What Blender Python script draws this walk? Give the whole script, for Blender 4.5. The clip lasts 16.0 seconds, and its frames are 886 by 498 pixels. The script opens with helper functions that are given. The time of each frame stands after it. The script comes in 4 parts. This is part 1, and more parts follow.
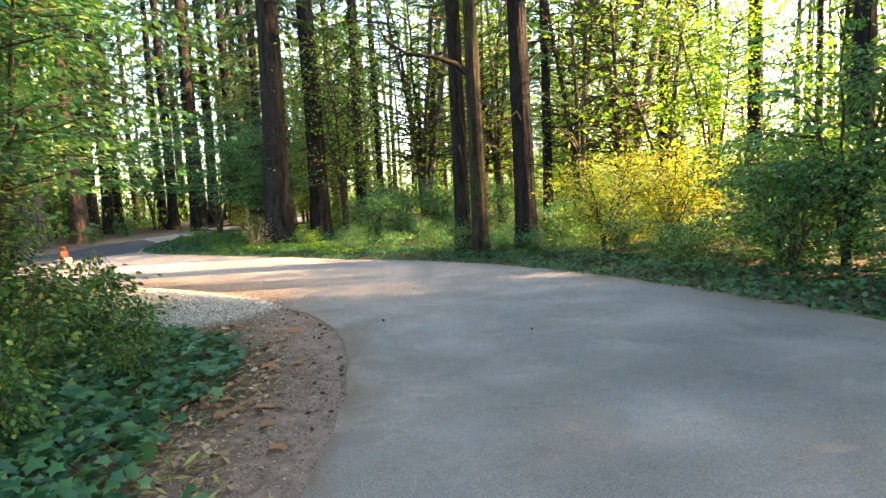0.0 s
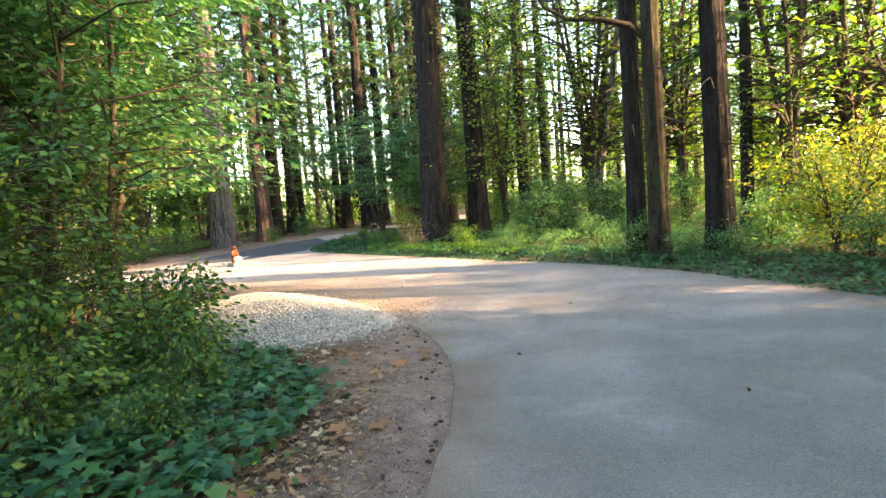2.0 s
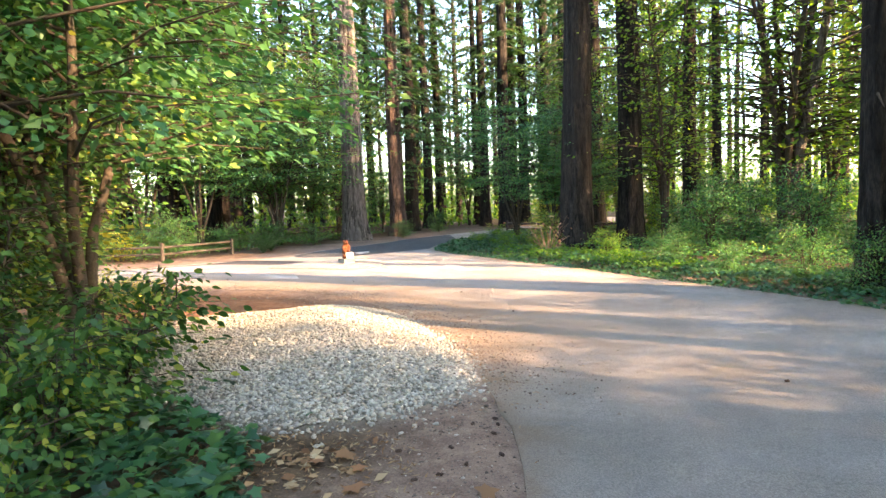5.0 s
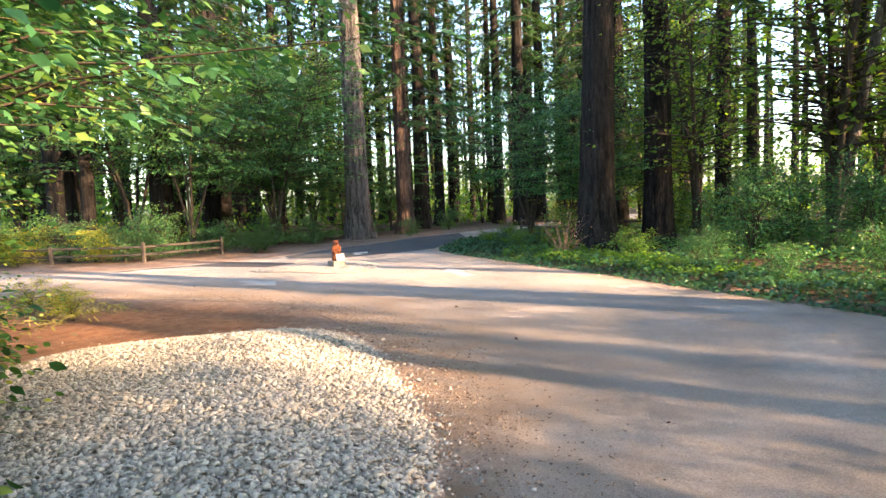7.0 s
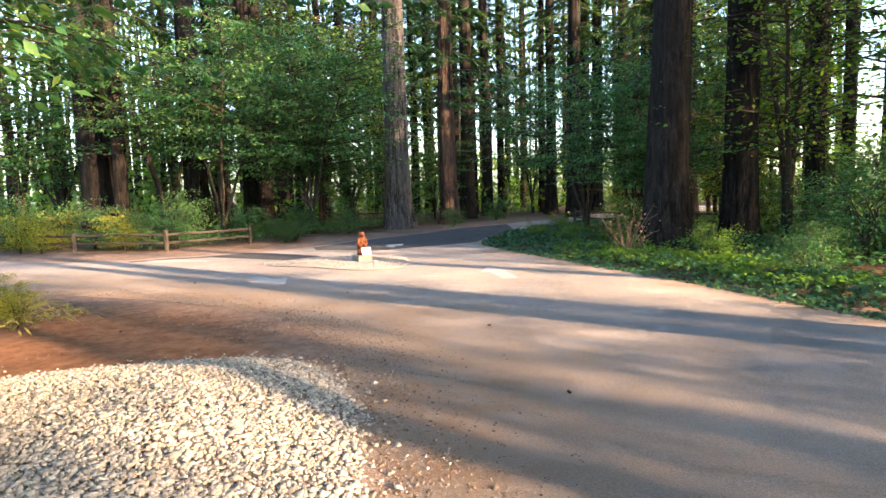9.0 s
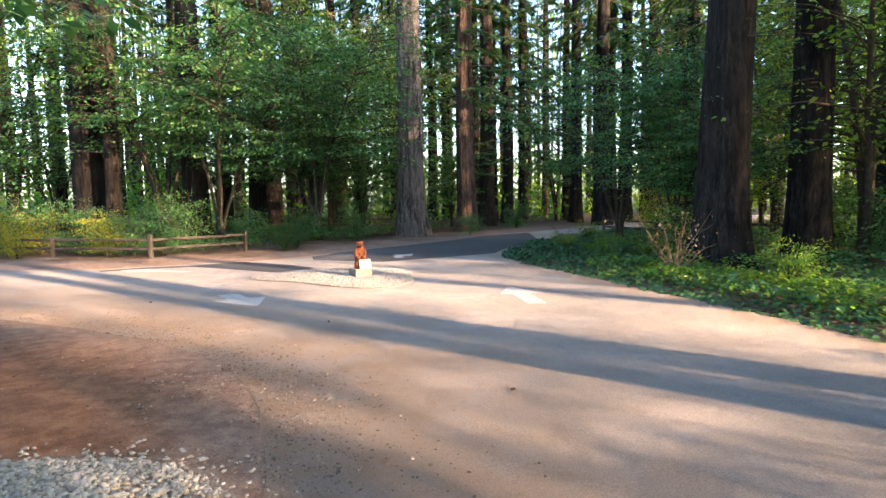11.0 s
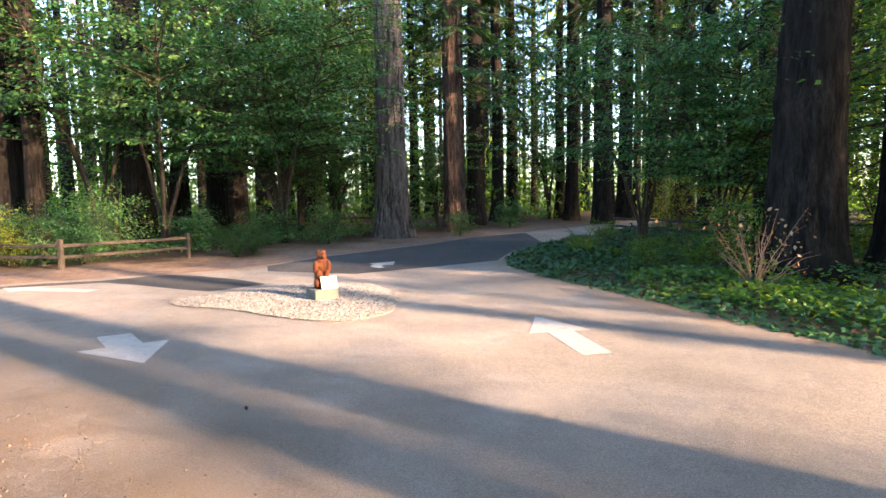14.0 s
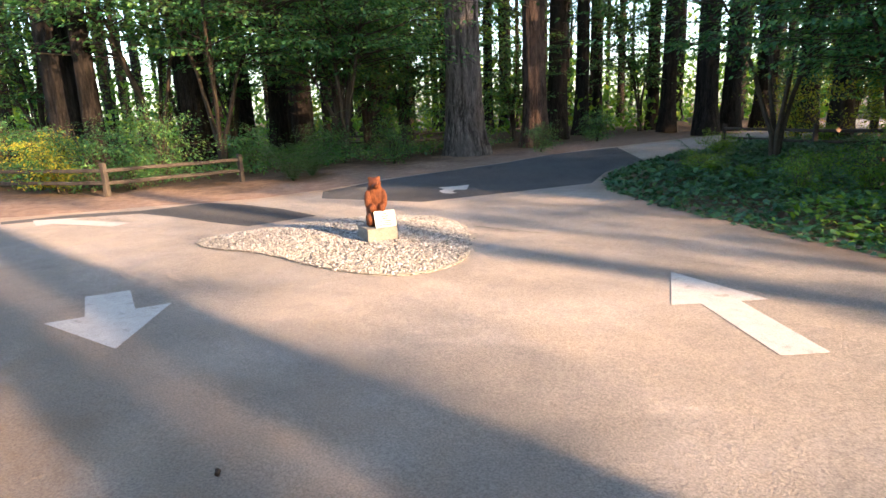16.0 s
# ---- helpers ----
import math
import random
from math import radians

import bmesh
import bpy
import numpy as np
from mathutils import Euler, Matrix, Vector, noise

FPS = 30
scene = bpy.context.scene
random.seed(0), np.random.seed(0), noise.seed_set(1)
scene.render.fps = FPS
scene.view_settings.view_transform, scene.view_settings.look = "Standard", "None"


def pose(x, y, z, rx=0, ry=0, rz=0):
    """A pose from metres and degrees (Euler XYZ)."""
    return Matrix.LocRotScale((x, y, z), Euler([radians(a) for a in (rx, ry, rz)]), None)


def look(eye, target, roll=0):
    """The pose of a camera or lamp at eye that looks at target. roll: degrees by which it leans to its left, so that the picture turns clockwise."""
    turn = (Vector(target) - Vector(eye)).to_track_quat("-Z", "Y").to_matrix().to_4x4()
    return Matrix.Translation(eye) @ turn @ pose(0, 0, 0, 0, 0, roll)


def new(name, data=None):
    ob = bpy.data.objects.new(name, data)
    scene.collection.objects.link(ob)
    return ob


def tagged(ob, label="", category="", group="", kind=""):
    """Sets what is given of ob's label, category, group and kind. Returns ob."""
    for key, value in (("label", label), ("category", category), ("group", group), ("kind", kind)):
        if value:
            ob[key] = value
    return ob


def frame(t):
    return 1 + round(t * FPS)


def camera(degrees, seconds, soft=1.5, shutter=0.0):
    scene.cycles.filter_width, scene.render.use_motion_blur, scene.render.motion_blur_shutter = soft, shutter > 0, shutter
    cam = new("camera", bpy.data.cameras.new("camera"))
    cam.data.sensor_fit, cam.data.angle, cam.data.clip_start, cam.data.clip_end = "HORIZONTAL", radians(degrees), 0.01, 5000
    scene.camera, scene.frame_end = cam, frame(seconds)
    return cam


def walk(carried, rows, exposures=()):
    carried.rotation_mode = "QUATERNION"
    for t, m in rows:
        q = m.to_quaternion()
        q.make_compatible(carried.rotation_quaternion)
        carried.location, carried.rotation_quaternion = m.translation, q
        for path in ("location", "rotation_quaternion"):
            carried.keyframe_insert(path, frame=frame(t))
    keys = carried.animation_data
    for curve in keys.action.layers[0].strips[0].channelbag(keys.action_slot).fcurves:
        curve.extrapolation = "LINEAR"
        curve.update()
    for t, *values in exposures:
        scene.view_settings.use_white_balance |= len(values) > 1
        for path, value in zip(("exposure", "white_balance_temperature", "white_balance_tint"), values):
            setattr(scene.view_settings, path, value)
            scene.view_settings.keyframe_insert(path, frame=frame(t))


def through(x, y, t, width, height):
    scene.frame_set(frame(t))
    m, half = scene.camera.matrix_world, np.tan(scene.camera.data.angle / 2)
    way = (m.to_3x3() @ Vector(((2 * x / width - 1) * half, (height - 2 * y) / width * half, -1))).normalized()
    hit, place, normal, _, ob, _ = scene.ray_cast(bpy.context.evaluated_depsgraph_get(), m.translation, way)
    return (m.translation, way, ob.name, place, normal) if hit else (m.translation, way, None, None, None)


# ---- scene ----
cam = camera(75.5, 16.0, 1.5)
PATH = [
    (0, (0.048, -0.076, 1.577), (0.414, 1.88, 1.375), -2.76),
    (0.5, (0.243, 0.415, 1.549), (0.495, 2.389, 1.349), -3.33),
    (1, (0.386, 0.911, 1.522), (0.488, 2.899, 1.331), -4.32),
    (1.5, (0.484, 1.412, 1.497), (0.418, 3.403, 1.319), -4.47),
    (2, (0.547, 1.918, 1.473), (0.325, 3.897, 1.295), -4.24),
    (2.5, (0.581, 2.427, 1.451), (0.194, 4.381, 1.273), -4.09),
    (3, (0.591, 2.938, 1.43), (0.079, 4.862, 1.241), -3.32),
    (3.5, (0.581, 3.452, 1.411), (0.033, 5.37, 1.254), -3.16),
    (4, (0.554, 3.968, 1.393), (-0.068, 5.862, 1.237), -2.56),
    (6.5, (0.222, 6.553, 1.317), (-0.534, 8.398, 1.162), -2.34),
    (7, (0.116, 7.067, 1.304), (-0.653, 8.906, 1.14), -2.26),
    (7.5, (-0.005, 7.579, 1.291), (-0.794, 9.41, 1.129), -2.08),
    (8, (-0.143, 8.089, 1.279), (-1.001, 9.885, 1.083), -1.74),
    (8.5, (-0.297, 8.595, 1.267), (-1.194, 10.372, 1.067), -1.63),
    (9, (-0.471, 9.098, 1.255), (-1.399, 10.859, 1.059), -1.68),
    (11.5, (-1.638, 11.546, 1.193), (-2.629, 13.275, 1.022), -1.04),
    (12, (-1.928, 12.02, 1.18), (-2.919, 13.749, 1.012), -1.30),
    (12.5, (-2.233, 12.487, 1.165), (-3.212, 14.223, 1.005), -0.96),
    (13, (-2.549, 12.947, 1.151), (-3.498, 14.7, 0.994), -0.74),
    (13.5, (-2.871, 13.4, 1.135), (-3.798, 15.164, 0.968), -1.03),
    (14, (-3.192, 13.847, 1.118), (-4.117, 15.611, 0.936), -1.10),
    (14.5, (-3.507, 14.285, 1.1), (-4.462, 16.026, 0.859), -1.48),
    (15, (-3.805, 14.716, 1.081), (-4.816, 16.411, 0.757), -2.05),
    (15.5, (-4.075, 15.139, 1.061), (-5.13, 16.787, 0.646), -1.88),
    (16, (-4.307, 15.553, 1.04), (-5.43, 17.142, 0.578), -2.45),
]
EXPOSURES = [(0, 3.58, 6950, 10), (2, 3.74, 6900, 10), (4, 3.76, 6850, 11), (7, 3.17, 6250, 12), (9, 2.95, 6150, 12), (12.5, 2.97, 5900, 13), (16, 2.82, 6150, 13)]
walk(cam, [(t, look(eye, target, roll)) for t, eye, target, roll in PATH], EXPOSURES)

# ---- light: a low evening sun over the east side of the wood ----
SUN_AZ, SUN_EL = radians(-7.0), radians(16.5)
sun_way = Vector((math.cos(SUN_AZ) * math.cos(SUN_EL), math.sin(SUN_AZ) * math.cos(SUN_EL), math.sin(SUN_EL)))
world = bpy.data.worlds.new("sky")
scene.world = world
world.use_nodes = True
wn = world.node_tree.nodes
sky = wn.new("ShaderNodeTexSky")
sky.sky_type, sky.sun_disc = "NISHITA", False
sky.sun_elevation, sky.sun_rotation = SUN_EL, radians(90) - SUN_AZ
sky.air_density, sky.dust_density, sky.ozone_density = 1.0, 2.0, 1.0
wn["Background"].inputs[1].default_value = 0.15
world.node_tree.links.new(sky.outputs[0], wn["Background"].inputs[0])
sun = new("sun", bpy.data.lights.new("sun", "SUN"))
sun.data.energy, sun.data.angle, sun.data.color = 5.0, radians(0.9), (1.0, 0.64, 0.36)
sun.matrix_world = look(sun_way * 100, (0, 0, 0))

# ---- materials ----


def nodes_of(name):
    m = bpy.data.materials.new(name)
    m.use_nodes = True
    return m, m.node_tree, m.node_tree.nodes["Principled BSDF"]


def link(tree, a, b):
    tree.links.new(a, b)


def noise_node(tree, scale, detail=4.0, rough=0.6, stretch=None):
    n = tree.nodes.new("ShaderNodeTexNoise")
    n.inputs["Scale"].default_value, n.inputs["Detail"].default_value, n.inputs["Roughness"].default_value = scale, detail, rough
    co = tree.nodes.new("ShaderNodeTexCoord")
    if stretch:
        mp = tree.nodes.new("ShaderNodeMapping")
        mp.inputs["Scale"].default_value = stretch
        link(tree, co.outputs["Object"], mp.inputs["Vector"])
        link(tree, mp.outputs[0], n.inputs["Vector"])
    else:
        link(tree, co.outputs["Object"], n.inputs["Vector"])
    return n.outputs["Fac"]


def ramp(tree, fac, stops):
    r = tree.nodes.new("ShaderNodeValToRGB")
    el = r.color_ramp.elements
    while len(el) < len(stops):
        el.new(0.5)
    for e, (p, c) in zip(el, stops):
        e.position, e.color = p, (*c, 1)
    link(tree, fac, r.inputs[0])
    return r.outputs[0]


def mix(tree, fac, a, b, mode="MIX"):
    n = tree.nodes.new("ShaderNodeMix")
    n.data_type, n.blend_type = "RGBA", mode
    for sock, v in ((n.inputs[0], fac), (n.inputs[6], a), (n.inputs[7], b)):
        if hasattr(v, "links"):
            link(tree, v, sock)
        elif isinstance(v, tuple):
            sock.default_value = (*v, 1)
        else:
            sock.default_value = v
    return n.outputs[2]


def bump(tree, bsdf, height, strength, distance=0.02):
    b = tree.nodes.new("ShaderNodeBump")
    b.inputs["Strength"].default_value, b.inputs["Distance"].default_value = strength, distance
    link(tree, height, b.inputs["Height"])
    link(tree, b.outputs[0], bsdf.inputs["Normal"])


def surface(name, stops, scale, fine=60.0, rough=0.85, relief=0.4, stretch=None, distance=0.02):
    """A rough material: a colour ramp over broad noise, mottled by fine noise that also gives the relief."""
    m, tr, b = nodes_of(name)
    col = ramp(tr, noise_node(tr, scale, 5, 0.65, stretch), stops)
    f = noise_node(tr, fine, 3, 0.7, stretch)
    dark = ramp(tr, f, [(0.3, (0.55, 0.55, 0.55)), (0.7, (1.25, 1.25, 1.25))])
    link(tr, mix(tr, 0.8, col, dark, "MULTIPLY"), b.inputs["Base Color"])
    b.inputs["Roughness"].default_value = rough
    b.inputs["Specular IOR Level"].default_value = 0.25
    bump(tr, b, f, relief, distance)
    return m


def leaf_material(name, colours, gloss=0.45, through=0.45, hue=(1.2, 1.15, 0.5)):
    """Leaves: colour differs from leaf to leaf, and some of the light goes through."""
    m, tr, b = nodes_of(name)
    geo = tr.nodes.new("ShaderNodeNewGeometry")
    stops = [(i / max(1, len(colours) - 1), c) for i, c in enumerate(colours)]
    col = ramp(tr, geo.outputs["Random Per Island"], stops)
    info = tr.nodes.new("ShaderNodeObjectInfo")
    tint = ramp(tr, info.outputs["Random"], [(0.0, (0.75, 0.85, 0.8)), (1.0, (1.2, 1.1, 1.0))])
    col = mix(tr, 1.0, col, tint, "MULTIPLY")
    link(tr, col, b.inputs["Base Color"])
    b.inputs["Roughness"].default_value = gloss
    b.inputs["Specular IOR Level"].default_value = 0.3
    t = tr.nodes.new("ShaderNodeBsdfTranslucent")
    link(tr, mix(tr, 1.0, col, hue, "MULTIPLY"), t.inputs["Color"])
    s = tr.nodes.new("ShaderNodeMixShader")
    s.inputs[0].default_value = through
    link(tr, b.outputs[0], s.inputs[1])
    link(tr, t.outputs[0], s.inputs[2])
    link(tr, s.outputs[0], tr.nodes["Material Output"].inputs["Surface"])
    return m


def bark_material(name, light, dark, moss=0.0):
    m, tr, b = nodes_of(name)
    ridges = noise_node(tr, 7.0, 6, 0.7, (1.0, 1.0, 0.16))
    col = ramp(tr, ridges, [(0.40, dark), (0.58, light)])
    plates = noise_node(tr, 26.0, 5, 0.75, (1.0, 1.0, 0.22))
    col = mix(tr, 0.85, col, ramp(tr, plates, [(0.38, (0.35, 0.35, 0.36)), (0.62, (1.45, 1.42, 1.38))]), "MULTIPLY")
    broad = noise_node(tr, 0.9, 3, 0.6)
    col = mix(tr, ramp(tr, broad, [(0.45, (0, 0, 0)), (0.75, (1, 1, 1))]), col, tuple(0.6 * v for v in light))
    if moss:
        col = mix(tr, ramp(tr, noise_node(tr, 2.6, 5, 0.7), [(0.62 - moss, (0, 0, 0)), (0.8 - moss, (1, 1, 1))]), col, (0.036, 0.048, 0.014))
    link(tr, col, b.inputs["Base Color"])
    b.inputs["Roughness"].default_value = 0.95
    b.inputs["Specular IOR Level"].default_value = 0.15
    both = tr.nodes.new("ShaderNodeMath")
    both.operation = "MULTIPLY_ADD"
    both.inputs[1].default_value = 0.45
    link(tr, plates, both.inputs[0])
    link(tr, ridges, both.inputs[2])
    bump(tr, b, both.outputs[0], 1.0, 0.09)
    return m


def asphalt_material(name, base, dust, edge=False):
    """Worn asphalt: fine chippings, dusty and tarry patches, faint wheel polish."""
    m, tr, b = nodes_of(name)
    chips = noise_node(tr, 85.0, 4, 0.8)
    broad = noise_node(tr, 0.35, 5, 0.6)
    stain = noise_node(tr, 2.2, 8, 0.75)
    col = ramp(tr, broad, [(0.35, base), (0.65, dust)])
    col = mix(tr, 0.55, col, ramp(tr, stain, [(0.32, (0.60, 0.60, 0.62)), (0.5, (1.0, 1.0, 1.0)), (0.7, (1.22, 1.20, 1.17))]), "MULTIPLY")
    col = mix(tr, 0.7, col, ramp(tr, chips, [(0.36, (0.50, 0.50, 0.51)), (0.5, (0.97, 0.97, 0.97)), (0.62, (1.45, 1.43, 1.39))]), "MULTIPLY")
    if edge:
        a = tr.nodes.new("ShaderNodeVertexColor")
        a.layer_name = "dust"
        mask = mix(tr, 1.0, a.outputs[0], ramp(tr, stain, [(0.3, (0.35, 0.35, 0.35)), (0.7, (1.3, 1.3, 1.3))]), "MULTIPLY")
        soil = mix(tr, chips, (0.17, 0.115, 0.075), (0.36, 0.26, 0.18))
        col = mix(tr, mask, col, soil)
    link(tr, col, b.inputs["Base Color"])
    b.inputs["Roughness"].default_value = 0.8
    b.inputs["Specular IOR Level"].default_value = 0.3
    pits = tr.nodes.new("ShaderNodeMath")
    pits.operation = "ADD"
    link(tr, chips, pits.inputs[0])
    link(tr, noise_node(tr, 30.0, 5, 0.8), pits.inputs[1])
    worn = tr.nodes.new("ShaderNodeMath")
    worn.operation = "MULTIPLY"
    link(tr, pits.outputs[0], worn.inputs[0])
    link(tr, ramp(tr, noise_node(tr, 1.1, 5, 0.7), [(0.36, (0.50, 0.50, 0.50)), (0.64, (1.7, 1.7, 1.7))]), worn.inputs[1])
    bump(tr, b, worn.outputs[0], 1.0, 0.030)
    return m


def ground_material():
    """Forest duff; bare sandy soil by the road and red soil at the corner, by the masks on the mesh."""
    m, tr, b = nodes_of("forest_soil")
    fine, mid = noise_node(tr, 75.0, 4, 0.7), noise_node(tr, 6.0, 6, 0.7)
    duff = ramp(tr, mid, [(0.3, (0.030, 0.022, 0.014)), (0.5, (0.075, 0.050, 0.030)), (0.7, (0.13, 0.085, 0.045))])
    sand = ramp(tr, mid, [(0.3, (0.135, 0.088, 0.066)), (0.55, (0.225, 0.157, 0.118)), (0.75, (0.31, 0.228, 0.175))])
    red = ramp(tr, mid, [(0.3, (0.15, 0.065, 0.030)), (0.6, (0.29, 0.145, 0.075)), (0.8, (0.36, 0.21, 0.12))])
    a = tr.nodes.new("ShaderNodeVertexColor")
    a.layer_name = "soil"
    sep = tr.nodes.new("ShaderNodeSeparateColor")
    link(tr, a.outputs[0], sep.inputs[0])
    col = mix(tr, sep.outputs[0], duff, sand)
    col = mix(tr, sep.outputs[1], col, red)
    grit = ramp(tr, mid, [(0.3, (0.20, 0.18, 0.15)), (0.7, (0.36, 0.33, 0.28))])
    col = mix(tr, sep.outputs[2], col, grit)
    col = mix(tr, 0.8, col, ramp(tr, fine, [(0.3, (0.5, 0.5, 0.5)), (0.7, (1.35, 1.35, 1.35))]), "MULTIPLY")
    link(tr, col, b.inputs["Base Color"])
    b.inputs["Roughness"].default_value = 0.95
    b.inputs["Specular IOR Level"].default_value = 0.15
    bump(tr, b, fine, 0.7, 0.02)
    return m


def island_material(name, stops, rough=0.85):
    m, tr, b = nodes_of(name)
    geo = tr.nodes.new("ShaderNodeNewGeometry")
    col = ramp(tr, geo.outputs["Random Per Island"], stops)
    col = mix(tr, 0.6, col, ramp(tr, noise_node(tr, 45.0, 3), [(0.3, (0.7, 0.7, 0.7)), (0.7, (1.2, 1.2, 1.2))]), "MULTIPLY")
    link(tr, col, b.inputs["Base Color"])
    b.inputs["Roughness"].default_value = rough
    return m


ASPHALT = asphalt_material("worn_asphalt", (0.27, 0.252, 0.238), (0.375, 0.332, 0.294), True)
NEW_ASPHALT = asphalt_material("newer_asphalt", (0.060, 0.062, 0.068), (0.085, 0.085, 0.088))
SOIL = ground_material()
PAINT = surface("road_paint", [(0.30, (0.25, 0.235, 0.215)), (0.38, (0.37, 0.35, 0.325)), (0.65, (0.44, 0.415, 0.385))], 9.0, 120.0, 0.7, 0.3, None, 0.005)
STONE = island_material("crushed_stone", [(0, (0.15, 0.142, 0.122)), (0.3, (0.26, 0.247, 0.212)), (0.7, (0.37, 0.35, 0.30)), (1, (0.36, 0.30, 0.22))])
PEBBLE = island_material("grey_pebble", [(0, (0.07, 0.07, 0.068)), (0.35, (0.20, 0.197, 0.188)), (0.8, (0.38, 0.37, 0.352)), (1, (0.22, 0.185, 0.155))])
GRIT = island_material("brown_grit", [(0, (0.06, 0.042, 0.031)), (0.5, (0.15, 0.11, 0.082)), (0.93, (0.24, 0.185, 0.145)), (1, (0.42, 0.37, 0.31))])
CONCRETE = surface("concrete", [(0.3, (0.15, 0.14, 0.122)), (0.7, (0.24, 0.225, 0.19))], 6.0, 90.0, 0.9, 0.3)
CARVED = surface("carved_cedar", [(0.3, (0.065, 0.018, 0.006)), (0.5, (0.125, 0.037, 0.012)), (0.7, (0.23, 0.078, 0.026))], 16.0, 70.0, 0.6, 0.8, (1, 1, 0.35))
CARVED_PALE = surface("carved_pale", [(0.3, (0.55, 0.30, 0.10)), (0.7, (0.68, 0.42, 0.17))], 14.0, 60.0, 0.6, 0.3)
SIGN_WHITE = surface("sign_white", [(0.3, (0.33, 0.33, 0.33)), (0.7, (0.40, 0.40, 0.395))], 3.0, 60.0, 0.45, 0.05)
INK = surface("sign_ink", [(0.3, (0.05, 0.05, 0.06)), (0.7, (0.08, 0.08, 0.09))], 8.0, 60.0, 0.6, 0.05)
FENCE_WOOD = surface("weathered_cedar", [(0.3, (0.034, 0.028, 0.023)), (0.6, (0.068, 0.057, 0.046)), (0.8, (0.12, 0.10, 0.08))], 5.0, 40.0, 0.9, 0.6, (1, 1, 0.2))
# fir bark set far below its own tone; the wood's shade is in the colour
BARK = bark_material("shaded_conifer_bark", (0.032, 0.027, 0.023), (0.0065, 0.0058, 0.0053))
BARK_GREY = bark_material("grey_bark", (0.17, 0.155, 0.142), (0.030, 0.026, 0.023))
BARK_RED = bark_material("red_bark", (0.115, 0.080, 0.064), (0.024, 0.018, 0.014))
BARK_MOSS = bark_material("mossy_bark", (0.050, 0.039, 0.026), (0.011, 0.009, 0.006), 0.12)
TWIG = surface("twig_bark", [(0.3, (0.030, 0.024, 0.018)), (0.7, (0.075, 0.058, 0.040))], 8.0, 50.0, 0.9, 0.4)
DEAD_TWIG = surface("dead_twig", [(0.3, (0.22, 0.14, 0.09)), (0.7, (0.36, 0.24, 0.16))], 8.0, 50.0, 0.9, 0.4)
MAPLE = leaf_material("maple_leaf", [(0.05, 0.13, 0.024), (0.09, 0.19, 0.032), (0.14, 0.25, 0.04), (0.24, 0.31, 0.05)], 0.45, 0.55, (1.45, 1.45, 0.55))
# darker and cooler than the maple leaf: deep shade is mixed into this green
VINE = leaf_material("shaded_vine_leaf", [(0.028, 0.10, 0.043), (0.048, 0.148, 0.057), (0.08, 0.20, 0.062), (0.17, 0.28, 0.07)], 0.45, 0.4, (1.1, 1.2, 0.6))
# yellow-green leaves, brightened so the colour also carries the low sun's backlight
YELLOW = leaf_material("sunlit_yellow_leaf", [(0.11, 0.21, 0.03), (0.20, 0.28, 0.035), (0.36, 0.38, 0.045), (0.52, 0.42, 0.05)], 0.45, 0.55)
NEEDLE = leaf_material("conifer_needle", [(0.020, 0.060, 0.022), (0.032, 0.085, 0.028), (0.055, 0.115, 0.032)], 0.5, 0.3)
SHRUB = leaf_material("shrub_leaf", [(0.018, 0.065, 0.022), (0.028, 0.085, 0.024), (0.040, 0.11, 0.026), (0.052, 0.13, 0.028), (0.07, 0.15, 0.03), (0.11, 0.19, 0.035), (0.28, 0.29, 0.04)], 0.45, 0.4)
IVY = leaf_material("ivy_leaf", [(0.015, 0.058, 0.032), (0.026, 0.088, 0.042), (0.042, 0.12, 0.046), (0.07, 0.14, 0.04)], 0.35, 0.25)
FERN = leaf_material("fern_frond", [(0.020, 0.060, 0.020), (0.032, 0.085, 0.025), (0.055, 0.11, 0.03)], 0.4, 0.25)
GRASS = leaf_material("dry_grass", [(0.16, 0.17, 0.05), (0.27, 0.23, 0.07), (0.36, 0.29, 0.12)], 0.6, 0.4)
LITTER = leaf_material("fallen_leaf", [(0.13, 0.06, 0.03), (0.24, 0.12, 0.06), (0.36, 0.21, 0.11), (0.44, 0.33, 0.22)], 0.8, 0.1, (1, 0.8, 0.6))
CONE = surface("pine_cone", [(0.3, (0.035, 0.022, 0.016)), (0.7, (0.08, 0.05, 0.035))], 30.0, 120.0, 0.9, 0.6)

# ---- building helpers ----
rng = np.random.default_rng(7)


def part(name, bm, material, parent=None, label="", smooth=False):
    """Links a bmesh as one mesh object, under a thing or part if one is given."""
    me = bpy.data.meshes.new(name)
    bm.to_mesh(me)
    bm.free()
    return finish(name, me, material, parent, label, smooth)


def finish(name, me, material, parent=None, label="", smooth=False):
    me.materials.append(material)
    if smooth:
        me.polygons.foreach_set("use_smooth", [True] * len(me.polygons))
    ob = new(name, me)
    if parent:
        ob.parent = parent
    if label:
        ob["label"] = label
    return ob


def raw_mesh(name, verts, faces):
    """A mesh from an (n, 3) array and an (m, k) array of vertex numbers."""
    me = bpy.data.meshes.new(name)
    verts, faces = np.asarray(verts, np.float32), np.asarray(faces, np.int32)
    k = faces.shape[1]
    me.vertices.add(len(verts))
    me.vertices.foreach_set("co", verts.ravel())
    me.loops.add(faces.size)
    me.loops.foreach_set("vertex_index", faces.ravel())
    me.polygons.add(len(faces))
    me.polygons.foreach_set("loop_start", np.arange(0, faces.size, k, dtype=np.int32))
    me.update(calc_edges=True)
    return me


def unit(v):
    return v / np.maximum(np.linalg.norm(v, axis=-1, keepdims=True), 1e-9)


